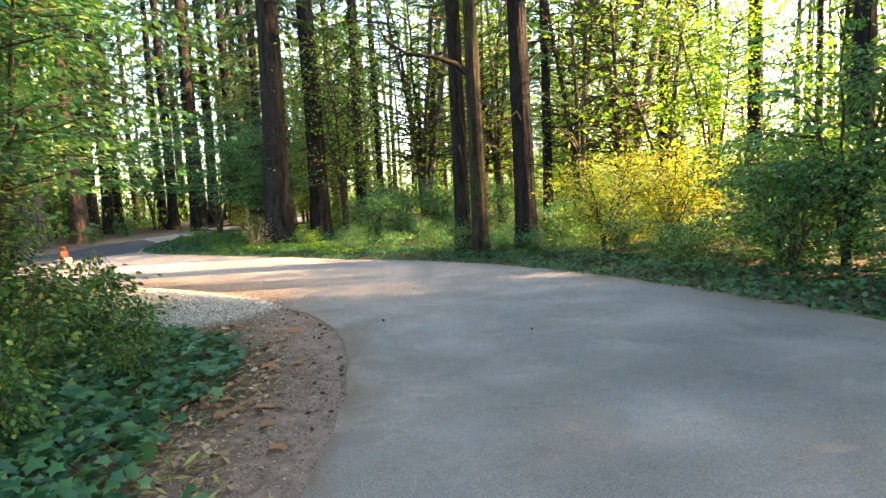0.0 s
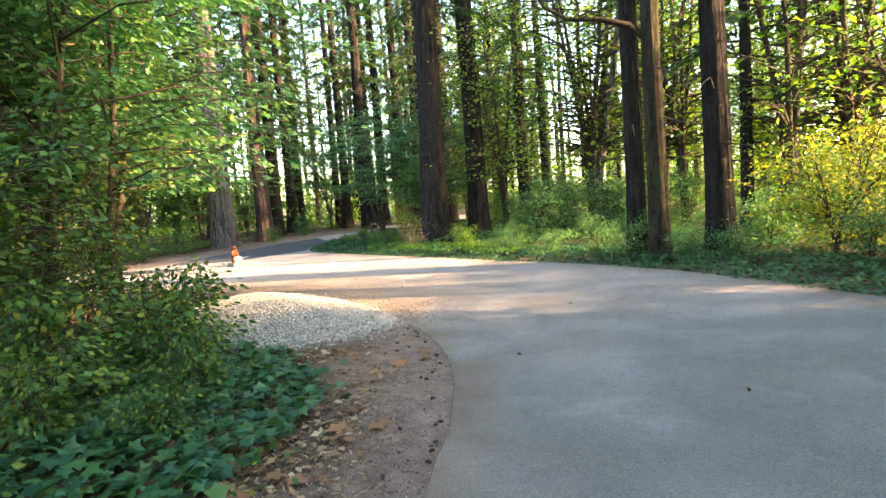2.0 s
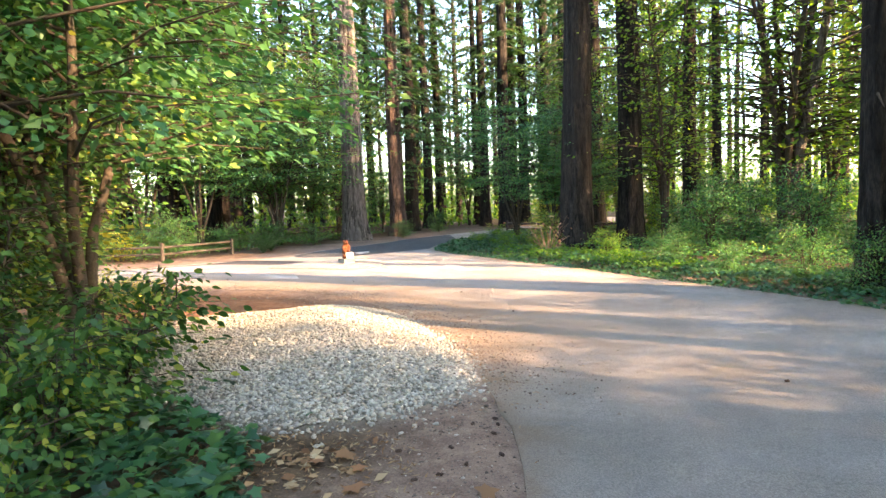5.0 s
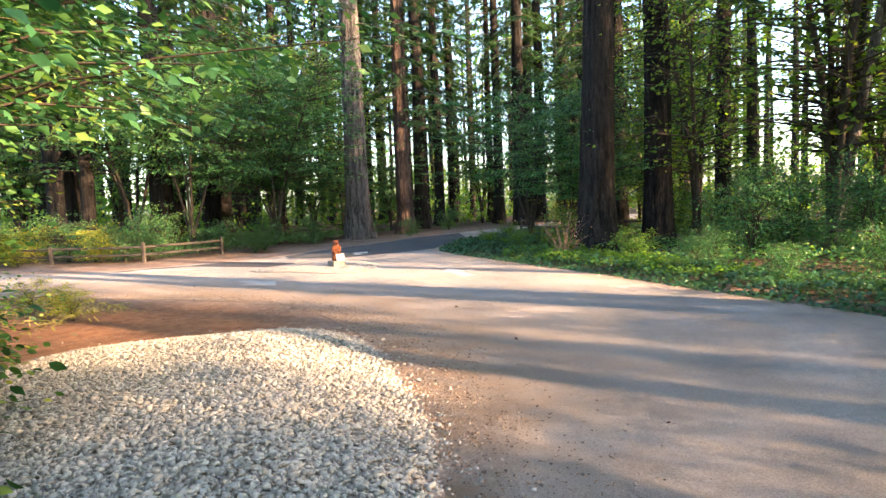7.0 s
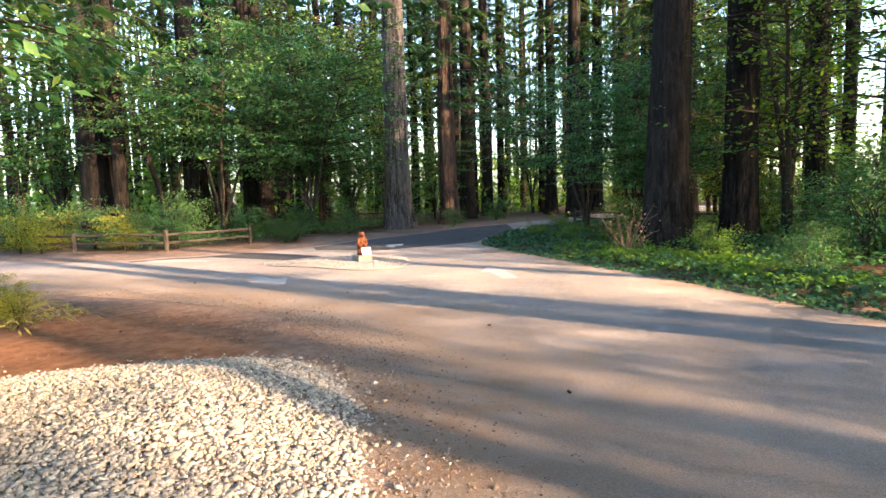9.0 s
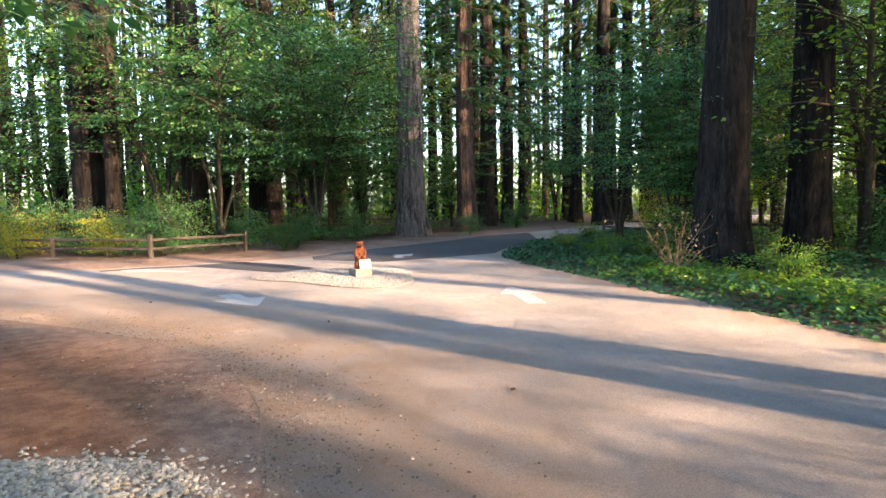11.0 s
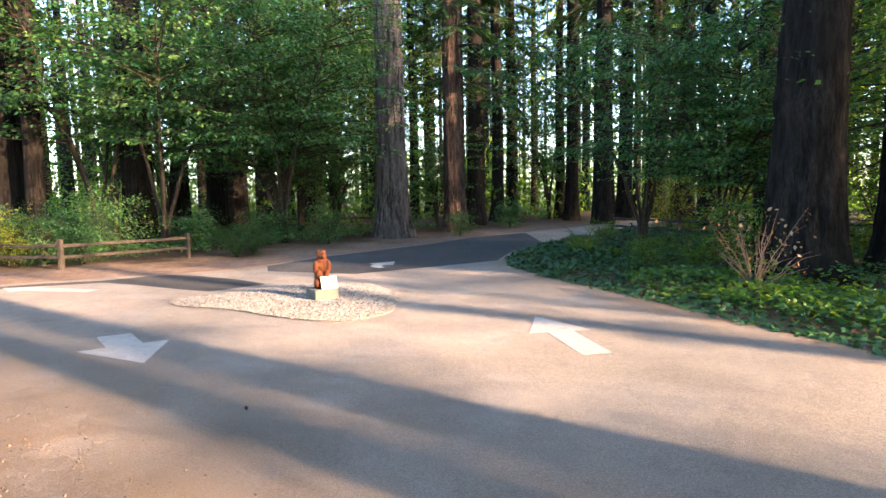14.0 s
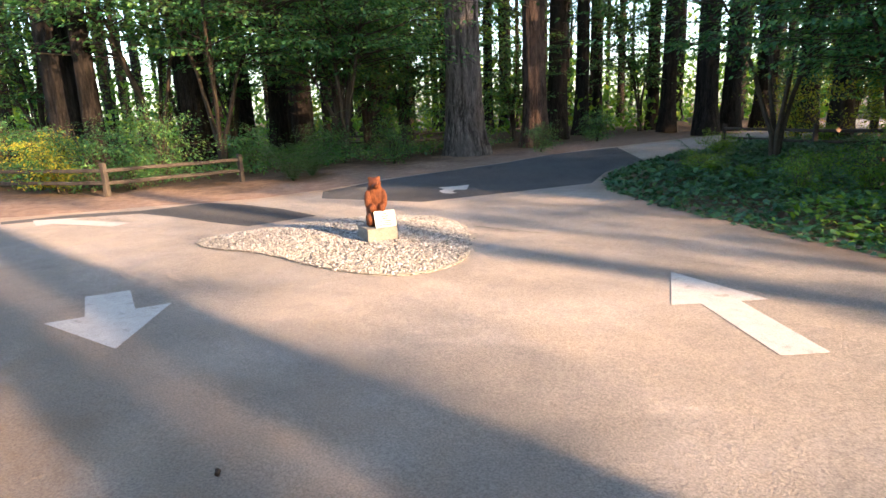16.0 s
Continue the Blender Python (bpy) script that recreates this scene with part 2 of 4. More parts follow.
# leaf shapes: x across, y along, z up; one unit long
RHOMB = (np.array([(0, 0, 0), (-0.3, 0.45, 0.06), (0, 1, -0.04), (0.3, 0.45, 0.06)]), [(0, 1, 2), (0, 2, 3)])
OVAL = (np.array([(0, 0, 0), (-0.24, 0.25, 0.05), (-0.27, 0.58, 0.05), (0, 1, -0.08), (0.27, 0.58, 0.05), (0.24, 0.25, 0.05), (0, 0.45, 0)]),
        [(0, 6, 1), (1, 6, 2), (2, 6, 3), (3, 6, 4), (4, 6, 5), (5, 6, 0)])
LOBED = (np.array([(0, 0.1, 0), (-0.42, -0.05, -0.04), (-0.36, 0.3, 0.02), (-0.55, 0.5, -0.05), (-0.2, 0.62, 0.02), (0, 1, -0.07), (0.2, 0.62, 0.02), (0.55, 0.5, -0.05), (0.36, 0.3, 0.02), (0.42, -0.05, -0.04), (0, 0.4, 0.05)]),
         [(10, i, (i + 1) % 10) for i in range(10)])
NEEDLES = (np.array([(0, 0, 0), (-0.10, 0.5, -0.05), (0, 1, -0.12), (0.10, 0.5, -0.05)]), [(0, 1, 2), (0, 2, 3)])


def leaves(centres, along, up, size, shape):
    """Vertices and faces of many leaves of one shape, each at its place, pointing along, facing up."""
    temp, faces = shape
    y = unit(along)
    x = unit(np.cross(y, up))
    z = np.cross(x, y)
    b = np.stack([x, y, z], 1) * np.asarray(size)[:, None, None]
    v = np.einsum("kc,ncd->nkd", temp, b) + centres[:, None, :]
    f = np.asarray(faces)[None] + (np.arange(len(centres)) * len(temp))[:, None, None]
    return v.reshape(-1, 3), f.reshape(-1, 3)


def join(pieces):
    """Joins (verts, faces) pairs."""
    vs, fs, n = [], [], 0
    for v, f in pieces:
        vs.append(v)
        fs.append(np.asarray(f) + n)
        n += len(v)
    return np.concatenate(vs), np.concatenate(fs)


def tube(points, radii, sides=6):
    """Verts and triangles of a tapered tube along points."""
    points, radii = np.asarray(points, float), np.asarray(radii, float)
    way = unit(np.gradient(points, axis=0))
    ref = np.where(np.abs(way[:, 2:3]) > 0.9, np.array([[1.0, 0, 0]]), np.array([[0, 0, 1.0]]))
    a = unit(np.cross(way, ref))
    b = np.cross(way, a)
    ang = np.linspace(0, 2 * np.pi, sides, endpoint=False)
    ring = np.cos(ang)[None, :, None] * a[:, None] + np.sin(ang)[None, :, None] * b[:, None]
    v = (points[:, None] + ring * radii[:, None, None]).reshape(-1, 3)
    i, j = np.meshgrid(np.arange(len(points) - 1), np.arange(sides), indexing="ij")
    p, q = i * sides + j, i * sides + (j + 1) % sides
    f = np.concatenate([np.stack([p, q, q + sides], -1).reshape(-1, 3), np.stack([p, q + sides, p + sides], -1).reshape(-1, 3)])
    return v, f


def inside(pts, poly):
    """Which of the points lie in the polygon."""
    x, y = pts[:, 0], pts[:, 1]
    res = np.zeros(len(pts), bool)
    for (x0, y0), (x1, y1) in zip(poly, [*poly[1:], poly[0]]):
        cross = (y0 > y) != (y1 > y)
        with np.errstate(divide="ignore", invalid="ignore"):
            res ^= cross & (x < (x1 - x0) * (y - y0) / (y1 - y0 if y1 != y0 else 1e-9) + x0)
    return res


def away(pts, poly, closed=True):
    """Distance of each point from a polygon's outline."""
    best = np.full(len(pts), 1e9)
    ends = [*poly[1:], poly[0]] if closed else poly[1:]
    for a, b in zip(poly, ends):
        a, b = np.array(a, float), np.array(b, float)
        t = np.clip(((pts - a) @ (b - a)) / max((b - a) @ (b - a), 1e-9), 0, 1)
        best = np.minimum(best, np.linalg.norm(pts - a - t[:, None] * (b - a), axis=1))
    return best


def rounded(poly, rounds=2):
    """Cuts the corners of a closed polygon."""
    for _ in range(rounds):
        out = []
        for a, b in zip(poly, [*poly[1:], poly[0]]):
            out += [(0.75 * a[0] + 0.25 * b[0], 0.75 * a[1] + 0.25 * b[1]), (0.25 * a[0] + 0.75 * b[0], 0.25 * a[1] + 0.75 * b[1])]
        poly = out
    return poly


# ---- plan ----
LEFT_EDGE = [(-2.4, -12), (-1.4, -3), (-0.7, 1.2), (-0.2, 2.9), (0.05, 4.3), (0.12, 5.6), (0.0, 7.0), (-0.3, 8.2), (-0.8, 9.3), (-1.4, 10.3), (-2.1, 11.3), (-2.9, 12.3), (-3.8, 13.3), (-4.9, 14.2), (-6.2, 14.8), (-8.5, 15.0), (-12.3, 14.4), (-18, 13.0), (-34, 10)]
FAR_EDGE = [(-34, 15.5), (-24, 17.4), (-18, 18.3), (-16.0, 19.2), (-15.0, 20.8), (-13.7, 22.0), (-13.1, 23.5), (-13.2, 25.5), (-12.8, 27.5), (-12.3, 30), (-12.2, 33), (-11.4, 36), (-10.2, 40), (-8.0, 48), (-4, 60)]
VERGE_EDGE = [(1, 60), (-3.5, 48), (-6.2, 41), (-7.6, 36), (-8.4, 31), (-8.5, 28.3), (-8.1, 26.4), (-7.4, 25.2), (-6.3, 24.0), (-5.0, 22.9), (-3.9, 21.9), (-2.4, 20.6), (-0.5, 18.9), (0.9, 17.4), (2.4, 15.8), (3.8, 13.6), (4.8, 11.0), (5.35, 8.8), (5.6, 6.6), (5.8, 4.9), (5.95, 0), (5.9, -12)]
ROAD = LEFT_EDGE + FAR_EDGE + VERGE_EDGE
PILE = rounded([(-0.95, 9.3), (-1.35, 8.5), (-2.1, 8.0), (-3.2, 8.5), (-4.6, 9.2), (-6.1, 10.4), (-6.1, 11.4), (-5.2, 12.5), (-4.1, 13.1), (-3.1, 12.5), (-2.2, 11.4), (-1.3, 10.2)])
ISLAND = rounded([(-11.0, 19.6), (-10.7, 20.4), (-10.3, 21.5), (-9.2, 22.2), (-8.3, 21.7), (-7.7, 20.9), (-7.25, 20.1), (-7.5, 19.4), (-8.4, 19.3), (-9.6, 19.5), (-10.5, 19.3)])


def slope(y):
    return -0.029 * np.clip(np.asarray(y, float) - 3.5, 0, 14.5)


def height(x, y):
    """The ground's height: it falls gently along the walk, and swells at the heap of crushed stone."""
    p = np.stack([np.ravel(x), np.ravel(y)], 1).astype(float)
    z = slope(p[:, 1])
    near = (p[:, 0] > -8) & (p[:, 0] < 0) & (p[:, 1] > 7) & (p[:, 1] < 14)
    if near.any():
        q = p[near]
        d = away(q, PILE) * np.where(inside(q, PILE), 1, -1)
        z[near] += 0.20 * np.clip(d / 1.1 + 0.05, 0, 1) ** 0.8 * (1 + 0.12 * np.sin(2.1 * q[:, 0] + 1.3 * q[:, 1]))
    return z.reshape(np.shape(x))


def h1(x, y):
    return float(height(np.array([x]), np.array([y]))[0])


# ---- ground: one sheet to the horizon ----
def build_ground():
    xs = np.concatenate([[-600, -300, -150, -80, -50, -35, -28], np.arange(-24, 12.01, 0.2), [14, 17, 22, 30, 45, 80, 150, 300, 600]])
    ys = np.concatenate([[-600, -300, -150, -80, -40, -20, -10, -5], np.arange(-2, 34.01, 0.2), [37, 41, 46, 55, 70, 100, 150, 300, 600]])
    X, Y = np.meshgrid(xs, ys, indexing="ij")
    p = np.stack([X.ravel(), Y.ravel()], 1)
    on_road = inside(p, ROAD)
    d = away(p, ROAD)
    lump = np.array([noise.noise(Vector((a * 0.9, b * 0.9, 0.3))) + 0.5 * noise.noise(Vector((a * 2.7, b * 2.7, 4.1))) for a, b in p])
    z = height(p[:, 0], p[:, 1]) + np.where(on_road, np.where(d < 0.35, 0.004, -0.03), 0.05 * lump * np.clip(d / 1.5, 0, 1) + 0.004)
    in_heap = inside(p, PILE)
    z -= np.where(in_heap, 0.05 * lump * np.clip(d / 1.5, 0, 1), 0)
    z += np.where(~on_road & ~in_heap & (p[:, 1] > 9) & (p[:, 0] < 0) & (away(p, LEFT_EDGE, False) < 0.8), 0.010, 0)
    nx, ny = X.shape
    i, j = np.meshgrid(np.arange(nx - 1), np.arange(ny - 1), indexing="ij")
    a = (i * ny + j).ravel()
    me = raw_mesh("ground", np.column_stack([p, z]), np.stack([a, a + ny, a + ny + 1, a + 1], 1))
    sand = np.clip(1.25 - d / np.where(p[:, 0] < -10, 3.4, 1.15) + 0.35 * lump, 0, 1)
    left_near = (p[:, 0] < 0.5) & (p[:, 1] < 9.5)
    sand = np.where(left_near, np.clip(1.5 - d / 0.9 + 0.5 * lump, 0, 1), sand)
    red = np.clip(1.4 - np.hypot((p[:, 0] + 6.5) / 3.4, (p[:, 1] - 13.2) / 1.9) + 0.4 * lump, 0, 1) * np.clip(d / 1.1 - 0.15, 0, 1)
    grit = np.clip(0.5 + away(p, PILE) / 0.3 * np.where(inside(p, PILE), 1, -1), 0, 1)
    col = np.column_stack([sand, red, grit, np.ones(len(p))]).astype(np.float32)
    me.color_attributes.new("soil", "FLOAT_COLOR", "POINT").data.foreach_set("color", col.ravel())
    tagged(finish("ground", me, SOIL, smooth=True), "brown forest soil with needles and bare sandy edges", "ground", kind="structure")


def sheet(name, poly, material, lift, thick=0.0):
    """A polygon laid on the slope, lift above it, with a skirt of that thickness."""
    bm = bmesh.new()
    f = bm.faces.new([bm.verts.new((x, y, 0)) for x, y in poly])
    bmesh.ops.recalc_face_normals(bm, faces=[f])
    if f.normal.z < 0:
        f.normal_flip()
    bmesh.ops.triangulate(bm, faces=bm.faces[:])
    for yy in (3.5, 18.0):
        bmesh.ops.bisect_plane(bm, geom=bm.verts[:] + bm.edges[:] + bm.faces[:], plane_co=(0, yy, 0), plane_no=(0, 1, 0))
    if thick:
        rim = [e for e in bm.edges if e.is_boundary]
        made = bmesh.ops.extrude_edge_only(bm, edges=rim)["geom"]
        low = {v for v in made if isinstance(v, bmesh.types.BMVert)}
    else:
        low = set()
    for v in bm.verts:
        v.co.z = float(slope(v.co.y)) + (lift - thick if v in low else lift)
    return part(name, bm, material)


def wavy(line, amount=0.04, step=0.25, seed=3.0):
    """A line with points every step, slightly uneven, as a worn edge is."""
    out = []
    for a, b in zip(line, line[1:]):
        a, b = Vector((*a, 0)), Vector((*b, 0))
        n = max(1, int((b - a).length / step)) if (a.y > -4 and a.y < 40 and a.x > -20) else 1
        side = Vector((-(b - a).y, (b - a).x, 0)).normalized()
        for k in range(n):
            p = a.lerp(b, k / n)
            q = p + side * amount * (noise.noise(p * 1.3 + Vector((0, 0, seed))) + 0.6 * noise.noise(p * 5 + Vector((0, 0, seed)))) * 1.4
            out.append((q.x, q.y))
    return out + [line[-1]]


def smooth_line(line, rounds=2):
    for _ in range(rounds):
        out = [line[0]]
        for a, b in zip(line, line[1:]):
            out += [(0.75 * a[0] + 0.25 * b[0], 0.75 * a[1] + 0.25 * b[1]), (0.25 * a[0] + 0.75 * b[0], 0.25 * a[1] + 0.75 * b[1])]
        line = out + [line[-1]]
    return line


build_ground()
road_poly = wavy(smooth_line(LEFT_EDGE), 0.03) + wavy(smooth_line(FAR_EDGE), 0.10) + wavy(smooth_line(VERGE_EDGE), 0.06)


def build_road():
    """The asphalt, cut fine enough to carry the dust that lies along its edges."""
    ob = sheet("road", road_poly, ASPHALT, 0.014, 0.06)
    bm = bmesh.new()
    bm.from_mesh(ob.data)
    for k in range(44):
        for co, no in (((-15.5 + 0.5 * k, 0, 0), (1, 0, 0)), ((0, 2.25 + 0.5 * k, 0), (0, 1, 0))):
            bmesh.ops.bisect_plane(bm, geom=bm.verts[:] + bm.edges[:] + bm.faces[:], plane_co=co, plane_no=no)
    bm.to_mesh(ob.data)
    bm.free()
    me = ob.data
    p = np.array([v.co[:2] for v in me.vertices])
    left = away(p, LEFT_EDGE, False)
    side = np.minimum(away(p, FAR_EDGE, False), away(p, VERGE_EDGE, False))
    wide = np.clip((p[:, 1] - 8.5) / 4, 0.04, 1.0) * 3.0
    lump = np.array([noise.noise(Vector((a * 0.8, b * 0.8, 9))) for a, b in p])
    dust = np.clip(np.maximum(1.05 - left / wide, 0.9 - side / 0.7) + 0.3 * lump * (np.minimum(left, side) < 2), 0, 1)
    col = np.column_stack([dust, dust, dust, np.ones(len(p))]).astype(np.float32)
    me.color_attributes.new("dust", "FLOAT_COLOR", "POINT").data.foreach_set("color", col.ravel())
    return ob


tagged(build_road(), "worn pale grey asphalt forest road with dusty patches", "road", kind="structure")
tagged(sheet("road_patch", [(-15.65, 19.00), (-15.19, 19.91), (-14.35, 20.66), (-13.95, 21.72), (-13.09, 21.83), (-11.93, 21.76), (-10.86, 21.51), (-11.15, 20.49), (-11.85, 20.47), (-13.22, 20.52), (-14.03, 20.48), (-14.77, 19.74), (-15.30, 18.89)], NEW_ASPHALT, 0.0165), "darker strip of newer asphalt across the side road", "road", kind="structure")
tagged(sheet("road_patch", [(-10.1, 23.2), (-9.1, 24.9), (-8.3, 26.3), (-8.7, 28.2), (-8.6, 31), (-11.0, 36), (-12.1, 33), (-12.2, 30), (-12.7, 27.4), (-13.0, 25.4), (-12.9, 23.6), (-12.2, 22.9)], NEW_ASPHALT, 0.0165), "darker newer asphalt on the road into the trees", "road", kind="structure")


ARROW_LIFT = 0.0175


def arrow(tip, tail, head_w, stem_w, head_len, label):
    """A painted arrow from tail to tip."""
    tip, tail = Vector((*tip, 0)), Vector((*tail, 0))
    w = (tip - tail).normalized()
    s = Vector((-w.y, w.x, 0))
    n = tip - w * head_len
    pts = [tip, n + s * head_w / 2, n + s * stem_w / 2, tail + s * stem_w / 2, tail - s * stem_w / 2, n - s * stem_w / 2, n - s * head_w / 2]
    ob = sheet("road_arrow", [(p.x, p.y) for p in pts], PAINT, ARROW_LIFT)
    tagged(ob, label, "road marking", "painted arrows on the road")


arrow((-5.47, 20.66), (-4.38, 19.25), 0.74, 0.30, 0.84, "worn white painted arrow pointing into the wood")
arrow((-8.13, 17.18), (-9.58, 17.82), 0.88, 0.35, 0.92, "worn white painted arrow on the grey asphalt")
ARROW_LIFT = 0.020
arrow((-15.2, 19.3), (-13.2, 19.75), 0.8, 0.32, 0.7, "faded white painted arrow on the side road")
tagged(sheet("road_arrow", [(-10.93, 24.84), (-10.71, 25.08), (-10.54, 25.40), (-10.19, 24.73), (-10.39, 24.66), (-10.32, 24.44), (-10.11, 24.28), (-10.19, 24.18), (-10.36, 24.20), (-10.62, 24.43), (-10.66, 24.66)], PAINT, ARROW_LIFT), "white painted curved arrow on dark newer asphalt", "road marking", "painted arrows on the road")
# ---- loose stone ----
def ico():
    bm = bmesh.new()
    bmesh.ops.create_icosphere(bm, subdivisions=1, radius=1)
    v = np.array([x.co[:] for x in bm.verts])
    f = np.array([[x.index for x in t.verts] for t in bm.faces])
    bm.free()
    return v, f


ICO = ico()


def stones(pts, size, flat=0.6):
    """Many small angular stones resting at pts."""
    n = len(pts)
    v0, f0 = ICO
    jag = 1 + 0.28 * rng.standard_normal((n, len(v0), 1))
    v = v0[None] * np.clip(jag, 0.5, 1.5)
    v *= (size[:, None] * rng.uniform(0.6, 1.25, (n, 3)) * np.array([1, 1, flat]))[:, None, :]
    a = rng.uniform(0, 2 * np.pi, n)
    t = rng.normal(0, 0.35, n)
    c, s, ct, st = np.cos(a), np.sin(a), np.cos(t), np.sin(t)
    o = np.zeros(n)
    R = np.stack([np.stack([c, -s * ct, s * st], 1), np.stack([s, c * ct, -c * st], 1), np.stack([o, st, ct], 1)], 1)
    v = np.einsum("nkc,ndc->nkd", v, R) + pts[:, None, :]
    f = f0[None] + (np.arange(n) * len(v0))[:, None, None]
    return v.reshape(-1, 3), f.reshape(-1, 3)


def scatter(poly, per_m2, spread=0.0, seed=0):
    """Random points in a polygon; spread thins them out over so many metres past its edge."""
    r = np.random.default_rng(seed)
    P = np.array(poly)
    lo, hi = P.min(0) - spread, P.max(0) + spread
    n = int(np.prod(hi - lo) * per_m2)
    p = r.uniform(lo, hi, (n, 2))
    ok = inside(p, poly)
    if spread:
        d = away(p, poly)
        ok |= r.uniform(0, 1, n) < np.exp(-d / spread * 3) * 0.5
    return p[ok]


def stone_heap():
    p = scatter(PILE, 2300, 0.25, 1)
    z = height(p[:, 0], p[:, 1])
    size = rng.gamma(7, 0.0017, len(p)) + 0.004
    v, f = stones(np.column_stack([p, z + rng.uniform(0.006, 0.022, len(p))]), size)
    tagged(finish("crushed_stone", raw_mesh("crushed_stone", v, f), STONE), "heap of pale crushed stone spread beside the road", "gravel", kind="stuff")


def island():
    p = scatter(ISLAND, 3000, 0.05, 2)
    z = slope(p[:, 1]) + 0.03 + 0.05 * np.where(inside(p, ISLAND), np.clip(away(p, ISLAND) / 0.7, 0, 1), 0) ** 0.8
    v, f = stones(np.column_stack([p, z + 0.004]), rng.gamma(7, 0.0012, len(p)) + 0.003)
    tagged(finish("pebbles", raw_mesh("pebbles", v, f), PEBBLE), "grey and white pebbles filling the road island", "gravel", kind="stuff")
    tagged(sheet("island_bed", ISLAND, PEBBLE, 0.030, 0.02), "low bed of grit under the pebbles", "gravel", kind="structure")
    rim = np.array([(x, y, float(slope(y)) + 0.03) for x, y in [*ISLAND, ISLAND[0]]])
    v, f = tube(rim, np.full(len(rim), 0.009), 6)
    tagged(finish("island_edging", raw_mesh("island_edging", v, f), CONCRETE), "thin pale edging strip round the pebble bed", "edging", kind="structure")


def scattered_grit():
    """Small gravel on the bare strip by the road and on the red soil."""
    strip = [(-0.15, 2.0), (0.15, 5.6), (0.0, 7.1), (-0.7, 9.2), (-1.3, 8.9), (-1.1, 7.0), (-1.0, 5.0), (-1.2, 2.0)]
    corner = [(-1.0, 9.6), (-3.0, 12.6), (-5.0, 14.3), (-9.5, 15.0), (-10, 12.0), (-6.2, 11.2), (-4.1, 13.2), (-2.4, 11.7)]
    p = np.concatenate([scatter(strip, 900, 0.2, 5), scatter(corner, 70, 0.5, 6)])
    z = height(p[:, 0], p[:, 1]) + 0.006
    v, f = stones(np.column_stack([p, z]), rng.gamma(3, 0.0014, len(p)) + 0.002)
    tagged(finish("loose_grit", raw_mesh("loose_grit", v, f), GRIT), "fine loose grit on bare soil by the road", "gravel", kind="stuff")


def corner_debris():
    """Grit and needles strewn over the broken edge of the asphalt at the corner."""
    q = np.random.default_rng(21)
    line = np.array(LEFT_EDGE[8:17])
    t = q.uniform(0, len(line) - 1.001, 9000)
    i = t.astype(int)
    p = line[i] + (line[i + 1] - line[i]) * (t - i)[:, None] + q.normal(0, 0.45, (9000, 2))
    z = np.where(inside(p, ROAD), slope(p[:, 1]) + 0.016, height(p[:, 0], p[:, 1]) + 0.012)
    v, f = stones(np.column_stack([p, z]), q.gamma(3, 0.0017, 9000) + 0.002)
    tagged(finish("loose_grit", raw_mesh("loose_grit", v, f), GRIT), "brown grit strewn over the asphalt's broken edge", "gravel", kind="stuff")
    k = 2600
    v, f = leaves(np.column_stack([p, z + 0.004])[:k], q.standard_normal((k, 3)) * np.array([1, 1, 0.05]), np.tile([0, 0, 1.0], (k, 1)) + 0.2 * q.standard_normal((k, 3)), q.uniform(0.02, 0.06, k), NEEDLES)
    tagged(finish("leaf_litter", raw_mesh("leaf_litter", v, f), LITTER), "brown needles on the dusty road corner", "leaf litter", kind="stuff")


corner_debris()
stone_heap()
island()
scattered_grit()


# ---- the carved bear on its plinth ----
def block(bm, size, m, bevel=0.0, cuts=0):
    made = bmesh.ops.create_cube(bm, size=1, matrix=m @ Matrix.Diagonal((*size, 1)))["verts"]
    edges = list({e for v in made for e in v.link_edges})
    if bevel:
        bmesh.ops.bevel(bm, geom=edges, offset=bevel, segments=2, affect="EDGES", profile=0.6)
    return made


PX, PY = -8.67, 20.43
PZ = float(slope(PY)) + 0.03
FACE = math.degrees(math.atan2(0.875, 0.48))  # the front looks along (0.875, -0.48)


def plinth():
    bm = bmesh.new()
    block(bm, (0.36, 0.36, 0.22), Matrix.Translation((0, 0, 0.09)), 0.012)
    ob = part("plinth", bm, CONCRETE)
    ob.matrix_basis = pose(PX, PY, PZ, 0, 0, FACE)
    tagged(ob, "square concrete plinth in the pebble bed", "plinth")


